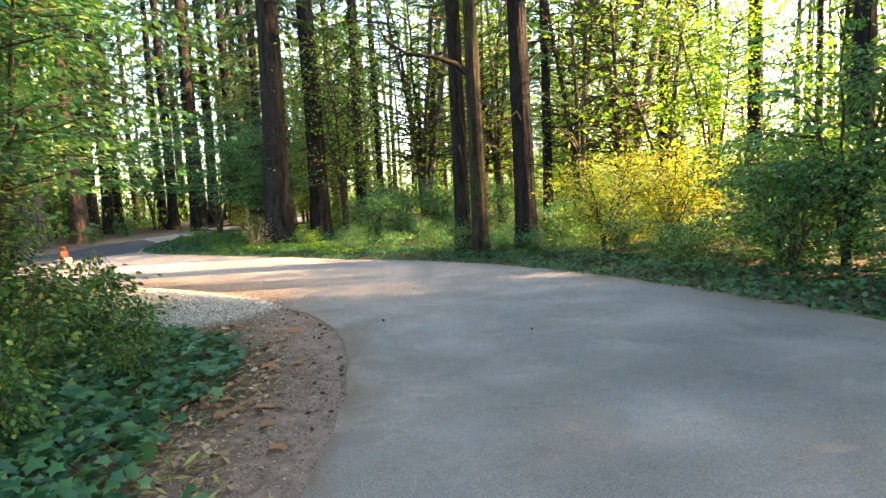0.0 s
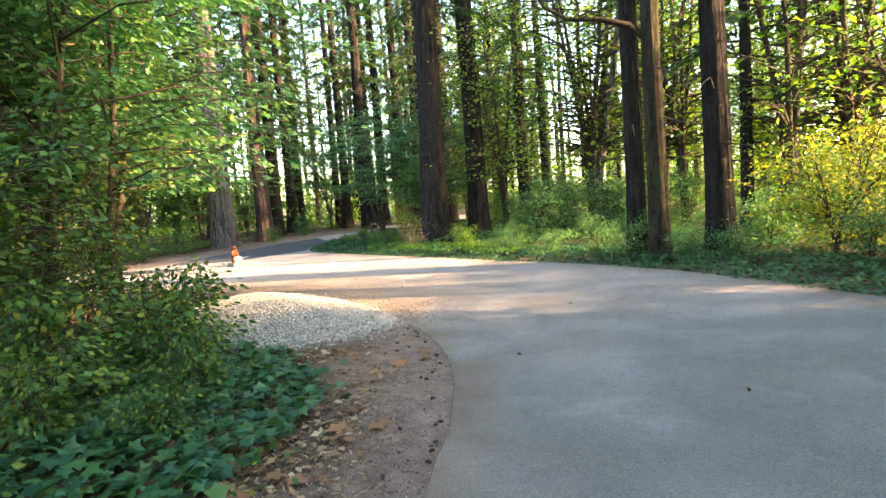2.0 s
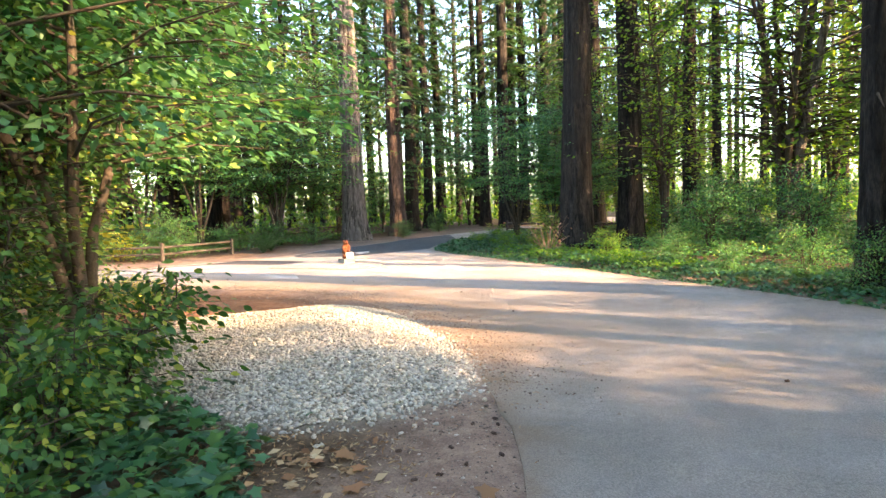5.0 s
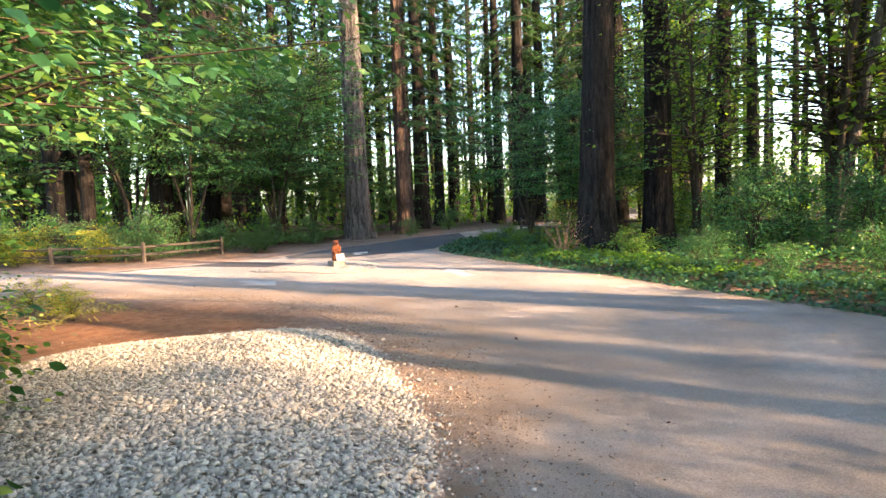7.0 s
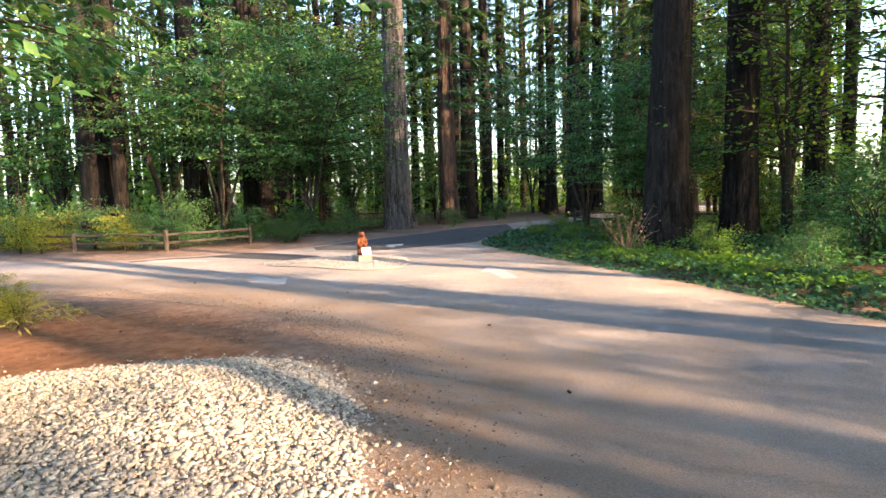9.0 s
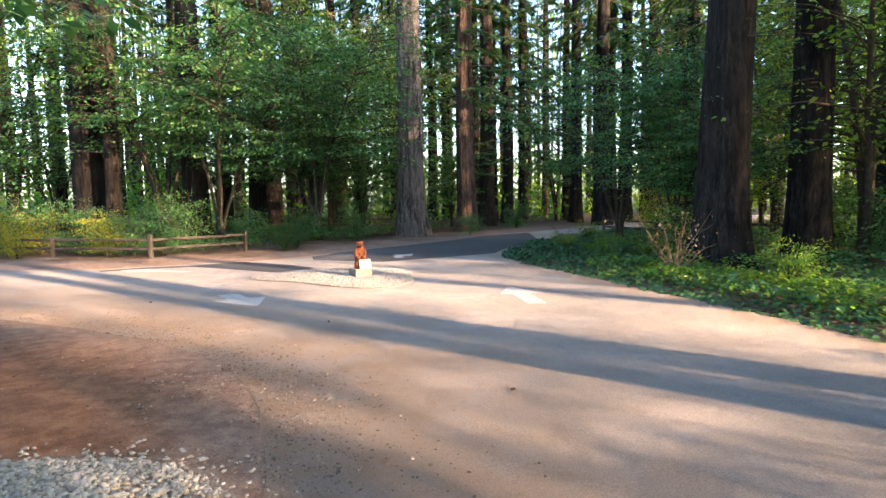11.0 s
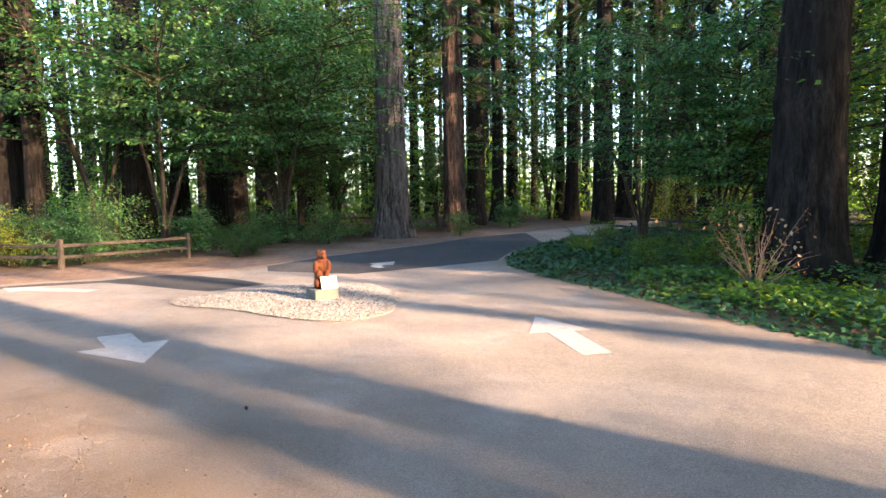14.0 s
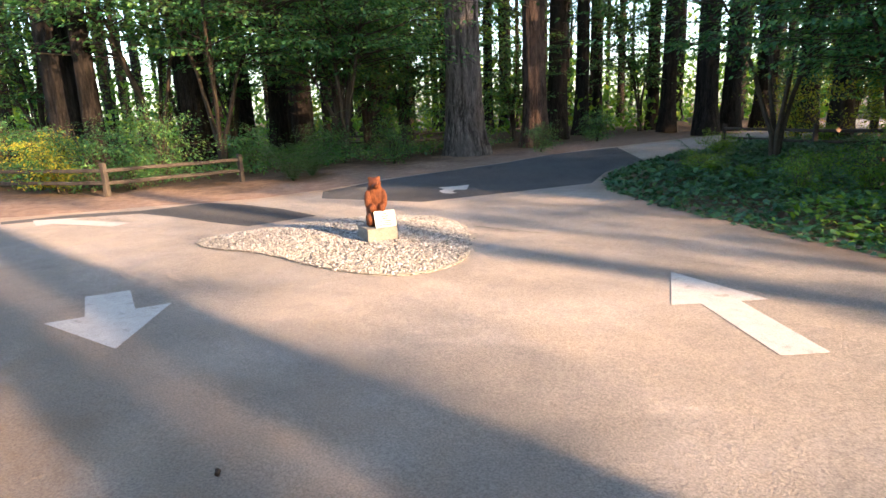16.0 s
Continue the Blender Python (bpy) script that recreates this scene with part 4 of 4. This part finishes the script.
# thin trunks out of view, set where shadow streaks should cross the road
for n, (x, y) in enumerate([(15.0, 11.0), (27, 13.4), (31, 9.2), (25, 16.9)]):
    fir(x, y, 0.16 + 0.02 * (n % 4), 5 + n % 2, "unseen pole-like fir added to streak the road with shadow", tall=26, near=False, slim=True)
for n, (x, y) in enumerate([(30, 23.0), (26, 9.6)]):
    plant("thin_maple", THIN[0], x, y, "tall thin-leaved maple added to break up the sunlight", "tree", "tall maples", 1.0)
# a row of maples out of view, added to keep the near road shaded
for n in range(18):
    x, y = (9.0, 12.5)[n % 2] + q.uniform(0, 2), -16 + 1.3 * n
    plant("maple_tree", MAPLES[n % 4], x, y, "unseen green maple added to shade the near road", "tree", "understorey maples", 1.0)
count = 0
while count < 22:
    x, y = q.uniform(-26, -5), q.uniform(-20, 4)
    if min(math.hypot(x - a, y - b) for a, b in placed) < 3.0:
        continue
    placed.append((x, y))
    fir(x, y, q.uniform(0.2, 0.45), count, "tall fir on the near side of the wood", tall=q.uniform(22, 32), near=False)
    count += 1

# understorey maples
# four maples out of view, added to hold sun off the stone heap
for n, (x, y, s) in enumerate([(13.0, 5.5, 1.0), (15.5, 5.0, 1.1), (17.5, 5.7, 0.9), (12.0, 2.9, 1.0)]):
    plant("maple_tree", MAPLES[n % 3], x, y, "unseen dense green maple added to shade the road", "tree", "understorey maples", s)
plant("maple_tree", VINES[2], 8.4, 8.0, "shade-toned green maple shading the road edge", "tree", "understorey maples", 0.85)
# thin crown added only for the dappled sun on the pebble island
plant("high_maple", HIGH[1], 12.0, 19.1, "slender maple with a thin high crown, added to dapple the island", "tree", "tall maples", 1.0)
# three more firs added to darken the wood across the road
for n, (x, y) in enumerate([(26.0, 22.4), (27.5, 26.0), (29.0, 30.0)]):
    fir(x, y, 0.24, 1, "tall high-crowned fir added to shade the west wood", tall=34, near=False)
for n, (x, y, s) in enumerate([(24.0, 29.5, 1.0), (30.0, 25.5, 1.1), (22.0, 35.0, 1.1), (34.0, 33.0, 1.3)]):
    plant("maple_tree", LIGHT[n % 2], x, y, "sunlit green maple in the understorey", "tree", "understorey maples", s)
for n, (x, y, s) in enumerate([(10.2, 17.2, 1.0), (10.8, 18.8, 1.1), (10.0, 20.4, 0.95), (10.6, 22.0, 1.1), (9.6, 23.6, 1.0), (2.8, 24.6, 1.0), (4.8, 26.0, 1.1), (6.6, 25.0, 1.0), (1.2, 27.6, 1.1), (3.6, 29.0, 1.2), (6.0, 30.0, 1.3), (8.6, 28.0, 1.2), (0.4, 31.5, 1.2), (2.4, 33.0, 1.3)]):
    plant("bush", WEST_BUSHES[n % 2], x, y, "dense bush under the maples, its green toned for shade", "bush", "bushes of the understorey", s)
plant("high_maple", HIGH[0], 11.0, 14.9, "slender maple with a high golden-green crown", "tree", "tall maples", 0.68)
# sparse maple added so its leaves break up the sun on the road
plant("maple_tree", LIGHT[1], 13.0, 11.8, "open-crowned maple added to dapple the road", "tree", "understorey maples", 0.7)
plant("arching_maple", ARCHING[0], -7.4, 10.2, "arching vine maple reaching over the stone heap", "tree", "understorey maples", 1.0, 20)
plant("arching_maple", ARCHING[1], -9.6, 10.4, "arching vine maple with sunlit sprays beside the heap", "tree", "understorey maples", 1.15, 300)
plant("maple_tree", VINES[0], -4.4, 8.6, "green vine maple leaning over the shrubs", "tree", "understorey maples", 0.9, 70)
plant("maple_tree", VINES[1], -4.6, 7.8, "green vine maple beside the road", "tree", "understorey maples", 0.75)
plant("arching_maple", ARCHING[1], -23.4, 26.2, "arching vine maple with layered sunlit sprays", "tree", "understorey maples", 1.25, 130)
plant("arching_maple", ARCHING[0], -17.8, 29.4, "arching vine maple before the big firs", "tree", "understorey maples", 1.15, 250)
plant("arching_maple", ARCHING[1], -19.9, 26.2, "arching vine maple with sunlit sprays above the fence", "tree", "understorey maples", 1.1, 40)
plant("arching_maple", ARCHING[1], -5.6, 30.2, "arching vine maple hanging over dark undergrowth", "tree", "understorey maples", 0.85, 200)
plant("arching_maple", ARCHING[0], -3.6, 28.4, "arching vine maple hanging over dark undergrowth", "tree", "understorey maples", 0.7, 80)
for n, (x, y, s) in enumerate([(-10.5, 7.0, 1.1), (-6.0, 5.4, 0.9), (-18.6, 33.5, 1.1), (-30.5, 25.5, 1.1), (-21.5, 34.5, 1.2), (-17.5, 40.5, 1.1), (-26.0, 31.0, 1.1), (-19.0, 30.5, 0.7), (-4.2, 41.5, 1.1), (-2.2, 44.0, 1.1), (0.2, 47.0, 1.2), (-7.0, 53.0, 1.2), (-14.0, 49.0, 1.1)]):
    plant("maple_tree", VINES[n % 3], x, y, "green vine maple with layered leaves", "tree", "understorey maples", s)
for n, (x, y, s) in enumerate([(0.6, 27.5, 0.9), (9.4, 24.0, 0.7), (-1.2, 33.0, 0.7), (-1.6, 37.5, 0.9), (9.0, 34.0, 1.2), (13.5, 30.5, 1.0), (-1.0, 39.0, 1.2), (31.0, 38.0, 1.3)]):
    plant("maple_tree", LIGHT[n % 2], x, y, "sunlit green maple in the understorey", "tree", "understorey maples", s)
for n, (x, y, s) in enumerate([(15.0, 35.5, 1.0), (2.4, 43.0, 1.0), (9.0, 41.0, 1.1), (17.0, 36.0, 1.2), (-3.5, 44.0, 0.9), (-19.5, 38.0, 0.9), (-26.0, 40.0, 1.0), (-33.0, 33.0, 1.0), (-32.0, 24.5, 1.0), (25.0, 38.0, 1.3), (0.5, 50.0, 1.2), (14.5, 45.0, 1.3)]):
    plant("tall_maple", TALL_MAPLES[n % 2], x, y, "tall light-green maple with open leafy crown", "tree", "tall maples", s)
for n, (x, y, s) in enumerate([(7.0, 13.9, 0.85), (8.1, 12.5, 0.9), (9.4, 14.6, 1.0), (-22.3, 20.9, 0.6), (-19.3, 21.35, 0.45), (-21.6, 19.9, 0.4), (-22.6, 19.75, 0.5), (-5.6, 37.2, 0.9), (-3.0, 36.4, 0.8), (-9.2, 13.1, 0.22), (-8.4, 12.8, 0.16), (-10.2, 13.3, 0.25)]):
    plant("golden_bush", GOLDEN[n % 2], x, y, "yellow-green broadleaf bush with sunlight put into its leaf colour", "bush", "yellowing bushes", s)
for n, (x, y, s) in enumerate([(-17.95, 22.4, 0.8), (-18.6, 21.8, 0.7), (-19.8, 21.5, 0.9), (-21.4, 21.6, 0.8), (-23.4, 20.8, 1.0), (-25.5, 20.6, 1.1), (-18.0, 25.8, 0.8), (-19.2, 24.0, 0.9), (-17.8, 28.6, 0.8), (-15.8, 29.4, 0.6), (-12.9, 33.8, 0.6), (-15.8, 33.8, 0.9), (-27.5, 20.4, 1.1), (-29.6, 20.6, 1.2), (-13.0, 39.5, 0.8), (-3.9, 25.6, 0.45), (-5.6, 26.6, 0.4), (-2.9, 25.4, 0.7), (-1.0, 22.3, 0.5), (0.9, 22.4, 0.4), (2.2, 21.0, 0.35), (3.6, 19.8, 0.3), (5.4, 18.6, 0.4), (1.8, 23.6, 1.0), (6.6, 9.6, 0.7), (7.4, 8.0, 0.9), (7.8, 6.2, 1.0), (8.4, 9.4, 1.1), (7.6, 4.6, 0.9), (9.2, 7.4, 1.2), (-6.9, 31.2, 0.45), (-5.0, 36.2, 0.7), (-0.4, 29.6, 1.0), (4.4, 24.0, 1.1), (7.0, 16.8, 0.9), (9.4, 10.8, 1.3), (10.6, 11.6, 1.5), (8.8, 8.9, 1.1), (4.4, 14.6, 0.5), (3.5, 15.9, 0.5), (6.9, 10.9, 0.5), (6.5, 12.0, 0.5), (5.2, 14.2, 0.5), (3.0, 17.3, 0.5), (1.8, 18.7, 0.45), (0.4, 20.3, 0.4), (-1.7, 22.1, 0.35), (-4.8, 25.1, 0.35), (-6.4, 26.8, 0.35), (-6.9, 28.8, 0.4)]):
    plant("bush", WEST_BUSHES[n % 2] if x < -10 or x > 0 else BUSHES[n % 3], x, y, "green leafy bush at the wood's edge", "bush", "bushes of the understorey", s)
for n, (x, y, s, k) in enumerate([(-4.9, 6.6, 1.1, 0), (-5.2, 8.2, 0.9, 2), (-6.2, 9.0, 0.9, 2), (-7.4, 10.6, 0.8, 0), (-5.2, 5.2, 1.0, 2), (-5.8, 6.4, 1.4, 0), (-3.9, 7.4, 0.7, 0), (-4.3, 6.0, 0.8, 2), (-3.4, 6.5, 0.8, 1), (-2.9, 7.2, 0.7, 1), (-3.5, 8.2, 0.8, 1), (-2.7, 5.4, 0.6, 1), (-3.4, 4.6, 0.8, 1), (-2.3, 4.2, 0.5, 1), (-2.2, 6.4, 0.5, 1), (-1.9, 5.5, 0.35, 1), (-4.4, 9.1, 0.6, 1)]):
    plant("leafy_shrub", NEAR_SHRUBS[k], x, y, "green shrub with some yellow oval leaves", "shrub", "shrubs by the road", s)
plant("arching_maple", ARCHING[1], -6.3, 8.4, "arching vine maple spreading over the shrubs", "tree", "understorey maples", 0.62, 160)


# ---- the far wood ----
def far_wood():
    q = np.random.default_rng(77)
    wood, C, A, U, S = [], [], [], [], []
    for k in range(420):
        a, d = q.uniform(-0.35, 3.6), q.uniform(52, 100)
        x, y, r = -6 + d * math.cos(a), 14 + d * math.sin(a), q.uniform(0.15, 0.4)
        if abs(a) < 0.42 or (a < 1.15 and q.uniform() < 0.6):
            continue
        z = float(slope(y)) - 0.3
        wood.append(tube(np.array([(x, y, z), (x, y, z + 12), (x + q.uniform(-0.6, 0.6), y, z + 28)]), [r, r * 0.75, r * 0.2], 7))
    n = 74000
    a, d = q.uniform(0.42, 3.6, n), q.uniform(50, 96, n)
    z = np.where(q.uniform(0, 1, n) < 0.42, q.uniform(0, 6, n), 4 + 22 * q.uniform(0, 1, n) ** 0.7)
    c = np.column_stack([-6 + d * np.cos(a), 14 + d * np.sin(a), slope(np.full(n, 40.0)) + z])
    keep = q.uniform(0, 1, n) < np.where(a < 1.2, 1.0, np.where(a < 1.55, 0.32, 0.72))
    c, n = c[keep], int(keep.sum())
    w = q.standard_normal((n, 3))
    w[:, 2] -= 0.6
    v, f = leaves(c, w, q.standard_normal((n, 3)) + np.array([0, 0, 1.0]), q.uniform(0.3, 0.9, n), RHOMB)
    m = 30000
    a, d = q.uniform(0.5, 3.4, m), q.uniform(32, 78, m)
    c = np.column_stack([-6 + d * np.cos(a), 14 + d * np.sin(a), slope(np.full(m, 40.0)) + np.where(d > 46, 5.5, 2.4) * q.uniform(0, 1, m) ** 1.3])
    ok = (away(c[:, :2], ROAD) > 1.5) & ~inside(c[:, :2], ROAD) & ~((c[:, 0] > -13) & (c[:, 0] < -2) & (c[:, 1] < 60))
    c, m = c[ok], int(ok.sum())
    low = leaves(c, q.standard_normal((m, 3)), q.standard_normal((m, 3)) + np.array([0, 0, 1.5]), q.uniform(0.22, 0.5, m), RHOMB)
    v, f = join([(v, f), low])
    ob = tagged(new("far_trees"), "dense far firs and maples closing the view", "woodland", kind="stuff")
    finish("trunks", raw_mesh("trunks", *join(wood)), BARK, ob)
    finish("foliage", raw_mesh("foliage", v, f), MAPLE, ob)


far_wood()


# ---- ground plants ----
def carpet(name, poly, per_m2, leaf, material, tall, label, shape=LOBED, seed=0, spread=0.25, category="ground cover"):
    """A carpet of leaves at uneven heights over a stretch of ground."""
    p = scatter(poly, per_m2, spread, seed)
    p = p[~inside(p, ROAD) | (away(p, ROAD) < 0.12)]
    q = np.random.default_rng(seed + 40)
    n = len(p)
    bulge = np.array([0.5 + 0.5 * noise.noise(Vector((a * 0.9, b * 0.9, seed))) + 0.25 * noise.noise(Vector((a * 3, b * 3, seed))) for a, b in p])
    edge = np.clip(away(p, ROAD) / 0.7, 0.12, 1)
    z = height(p[:, 0], p[:, 1]) + tall * np.clip(bulge, 0.08, 1.2) * edge * q.uniform(0.35, 1.0, n) ** 0.6
    w = q.standard_normal((n, 3)) * np.array([1, 1, 0.25]) - np.array([0, 0, 0.15])
    v, f = leaves(np.column_stack([p, z + 0.015]), w, np.array([0, 0, 1.0]) + 0.4 * q.standard_normal((n, 3)), leaf * q.uniform(0.55, 1.2, n), shape)
    return tagged(finish(name, raw_mesh(name, v, f), material), label, category, kind="stuff")


NEAR_IVY = [(-1.05, 2.2), (-1.15, 3.4), (-1.3, 4.4), (-0.95, 5.2), (-0.95, 6.0), (-1.3, 6.9), (-2.0, 7.8), (-3.4, 8.3), (-5.5, 9.2), (-7, 8), (-6, 3), (-3, 1.5)]
carpet("ivy", NEAR_IVY, 330, 0.11, IVY, 0.26, "dark green ivy carpet beside the bare strip", seed=1)
VERGE_NEAR = VERGE_EDGE[8:21] + [(8.5, -3), (8.6, 5), (8.0, 9.5), (7.0, 13), (4.6, 18), (1.5, 21), (-1.5, 23.6), (-4.2, 26.6)]
carpet("ivy", VERGE_NEAR, 330, 0.085, IVY, 0.36, "dark green ivy bank along the road's far edge", seed=2)
VERGE_DEEP = VERGE_EDGE[3:9] + [(-4.2, 26.6), (-4.0, 30), (-4, 36)]
carpet("ivy", VERGE_DEEP, 300, 0.10, IVY, 0.5, "low dark undergrowth at the bend of the road", seed=3)
carpet("undergrowth", [(-4.2, 26.6), (-1.5, 23.6), (1.5, 21), (4.6, 18), (7, 13), (8, 9.5), (16, 12), (18, 24), (6, 38), (-4, 38)], 90, 0.12, VINE, 0.6, "low green undergrowth beneath the firs", RHOMB, 4)
carpet("undergrowth", [(-16.6, 26), (-17.6, 22.4), (-22, 21.2), (-34, 19), (-36, 34), (-16, 38), (-15.5, 29)], 70, 0.12, VINE, 0.6, "low green undergrowth behind the fence", RHOMB, 5)
carpet("weeds", [(-9.5, 11.6), (-7.6, 11.8), (-7.2, 12.8), (-8.6, 13.8), (-12, 13.9), (-13, 11.5)], 150, 0.13, GRASS, 0.35, "dry yellow-green weeds at the road corner", NEEDLES, 6, category="grass")
carpet("leaf_litter", [(-0.4, 2.2), (-0.25, 5.5), (-0.6, 7.6), (-1.3, 8.3), (-2.4, 7.9), (-1.6, 6.2), (-1.5, 4.6), (-1.6, 2.2)], 700, 0.055, LITTER, 0.012, "brown needles and leaf scraps on the soil", NEEDLES, 7, category="leaf litter")
carpet("leaf_litter", VERGE_EDGE[7:21] + [(6.5, -3), (6.4, 5), (5.9, 9), (4.4, 14), (1.2, 18), (-2, 21.2), (-5.5, 24)], 60, 0.05, LITTER, 0.012, "brown leaf scraps along the road's edge", RHOMB, 8, category="leaf litter")

carpet("leaf_litter", [(-0.75, 2.4), (-0.55, 5.0), (-0.6, 7.0), (-1.3, 7.9), (-2.1, 7.6), (-1.4, 5.0), (-1.6, 2.4)], 190, 0.075, LITTER, 0.03, "curled reddish-brown leaf scraps beside the ivy", RHOMB, 17, category="leaf litter")
carpet("weeds", [(-1.0, 3.9), (-0.75, 4.5), (-0.8, 5.2), (-1.3, 5.3), (-1.4, 4.0)], 120, 0.06, SHRUB, 0.10, "small green sprigs on bare soil", OVAL, 11)
carpet("weeds", [(-1.3, 2.0), (-0.7, 2.6), (-0.75, 3.6), (-1.3, 3.7)], 260, 0.12, GRASS, 0.10, "thin pale grass at the ivy's edge", NEEDLES, 12, category="grass")
carpet("weeds", [(-4.9, 23.4), (-3.2, 21.9), (-1.6, 20.6), (0.4, 19.0), (1.6, 19.6), (-0.6, 22.0), (-3.4, 24.8)], 210, 0.10, MAPLE, 0.5, "light green weeds catching the sun on the verge", OVAL, 9)


# ---- ferns ----
def fern(x, y, size, label):
    q = np.random.default_rng(int(abs(x * 10)))
    base = new("sword_fern")
    base.matrix_basis = pose(x, y, h1(x, y), 0, 0, 0)
    for k in range(30):
        a = k * 2.4
        o = np.array([math.cos(a), math.sin(a), 0])
        s = np.linspace(0, 1, 12)
        ln, rise = size * q.uniform(0.7, 1.05), q.uniform(1.2, 2.5)
        line = o * (ln * s)[:, None] + np.array([0, 0, 1]) * (ln * 0.8 * (rise * s - 1.05 * s**2.6))[:, None]
        pts = np.repeat(line[1:], 2, 0)
        side = np.array([-o[1], o[0], 0]) * np.tile([1, -1], 11)[:, None] + o * 0.35
        wide = np.repeat(0.15 * size * np.sin(np.pi * (0.12 + 0.88 * s[1:])) + 0.02, 2)
        mid = (pts + np.repeat(line[:-1], 2, 0)) / 2
        piece = join([tube(line, 0.006 * (1 - 0.8 * s), 4)] + [leaves(c, side, np.tile([0, 0, 1.0], (22, 1)) + 0.1 * q.standard_normal((22, 3)), wide, NEEDLES) for c in (pts, mid)])
        finish("frond", raw_mesh("frond", *piece), FERN, base)
    tagged(base, label, "fern", "ferns")


fern(-15.4, 25.0, 1.5, "large green sword fern beside the fence end")
fern(-15.7, 25.9, 0.9, "green sword fern at the wood's edge")
fern(-6.5, 27.6, 0.8, "dark green sword fern at the road bend")
fern(-24.6, 20.6, 0.9, "green sword fern behind the fence")


# ---- a dead brown bush by the big fir ----
def dead_bush(x, y, size):
    q = np.random.default_rng(3)
    base = new("dead_bush")
    base.matrix_basis = pose(x, y, h1(x, y), 0, 0, 0)
    for k in range(26):
        a, up = q.uniform(0, 6.28), q.uniform(0.7, 1.5)
        o = np.array([math.cos(a), math.sin(a), 0]) * q.uniform(0.2, 0.9)
        s = np.linspace(0, 1, 6)
        line = (o * s[:, None] + np.array([0, 0, 1]) * (up * s - 0.3 * s**2)[:, None] + 0.05 * q.standard_normal((6, 3)) * s[:, None]) * size
        finish("dry_stem", raw_mesh("dry_stem", *tube(line, 0.012 * (1 - 0.85 * s), 4)), DEAD_TWIG, base)
    n = 110
    c = np.column_stack([q.normal(0, 0.4, n), q.normal(0, 0.4, n), q.uniform(0.4, 1.2, n)]) * size
    ob = finish("dry_leaves", raw_mesh("dry_leaves", *leaves(c, q.standard_normal((n, 3)), q.standard_normal((n, 3)), q.uniform(0.04, 0.09, n), RHOMB)), LITTER, base)
    ob["kind"] = "stuff"
    tagged(base, "dead brown bush with curled dry leaves", "bush")


dead_bush(-3.0, 23.5, 1.05)


# ---- fallen leaves and cones by the road ----
def fallen_leaf(x, y, size, turn):
    v, f = leaves(np.zeros((1, 3)), np.array([[0, 1.0, 0.08]]), np.array([[0.1, 0, 1.0]]), np.array([size]), LOBED)
    v[:, 2] += 0.16 * (v[:, 0] ** 2 + (v[:, 1] - size / 2) ** 2) / size
    ob = finish("fallen_leaf", raw_mesh("fallen_leaf", v, f), LITTER)
    ob.matrix_basis = pose(x, y, h1(x, y) + 0.028, random.uniform(-8, 8), random.uniform(-8, 8), turn)
    tagged(ob, "curled brown fallen maple leaf on the soil", "leaf", "fallen leaves")


def cone_mesh():
    bm = bmesh.new()
    bmesh.ops.create_uvsphere(bm, u_segments=10, v_segments=7, radius=1, matrix=Matrix.Diagonal((0.012, 0.012, 0.021, 1)))
    for v in bm.verts:
        v.co *= 1 + 0.22 * math.sin(v.index * 2.1)
    me = bpy.data.meshes.new("fir_cone")
    bm.to_mesh(me)
    bm.free()
    me.materials.append(CONE)
    return me


CONE_MESH = cone_mesh()
for n in range(38):
    fallen_leaf(random.uniform(-1.5, -0.3), random.uniform(2.6, 7.8), random.uniform(0.09, 0.16), random.uniform(0, 360))
for n in range(8):
    yy = random.uniform(3, 12)
    fallen_leaf(float(np.interp(yy, [0, 4.9, 8.8, 11, 13.6], [5.95, 5.8, 5.35, 4.8, 3.8])) + random.uniform(0.0, 0.4), yy, random.uniform(0.08, 0.13), random.uniform(0, 360))
for n in range(34):
    yy = random.uniform(2.5, 8.8)
    edge = float(np.interp(yy, [2.9, 4.3, 5.6, 7.0, 8.2, 9.3], [-0.2, 0.05, 0.12, 0.0, -0.3, -0.8]))
    ob = new("fir_cone", CONE_MESH)
    x = edge - abs(random.gauss(0.05, 0.35)) - 0.05
    ob.matrix_basis = pose(x, yy, h1(x, yy) + 0.012, 90, 0, random.uniform(0, 360))
    tagged(ob, "small dark fir cone on bare soil", "cone", "fir cones by the road")


# ---- faint pale lines on the road ----
for a, b in (((-8.15, 21.72), (-7.15, 21.68)), ((-16.3, 19.55), (-14.4, 19.95))):
    w = Vector((b[0] - a[0], b[1] - a[1])).normalized() * 0.010
    tagged(sheet("road_line", [(a[0] - w.y, a[1] + w.x), (b[0] - w.y, b[1] + w.x), (b[0] + w.y, b[1] - w.x), (a[0] + w.y, a[1] - w.x)], CONCRETE, 0.0235), "thin worn pale line across the asphalt", "road marking")

for x, y in ((-6.3, 16.7), (-1.6, 13.2), (0.6, 7.4), (1.4, 10.2), (-3.1, 15.2), (-9.9, 16.6), (2.2, 6.1)):
    ob = new("fir_cone", CONE_MESH)
    ob.matrix_basis = pose(x, y, float(slope(y)) + 0.026, 90, 0, x * 77)
    tagged(ob, "small dark fir cone on the asphalt", "cone", "fir cones on the road")
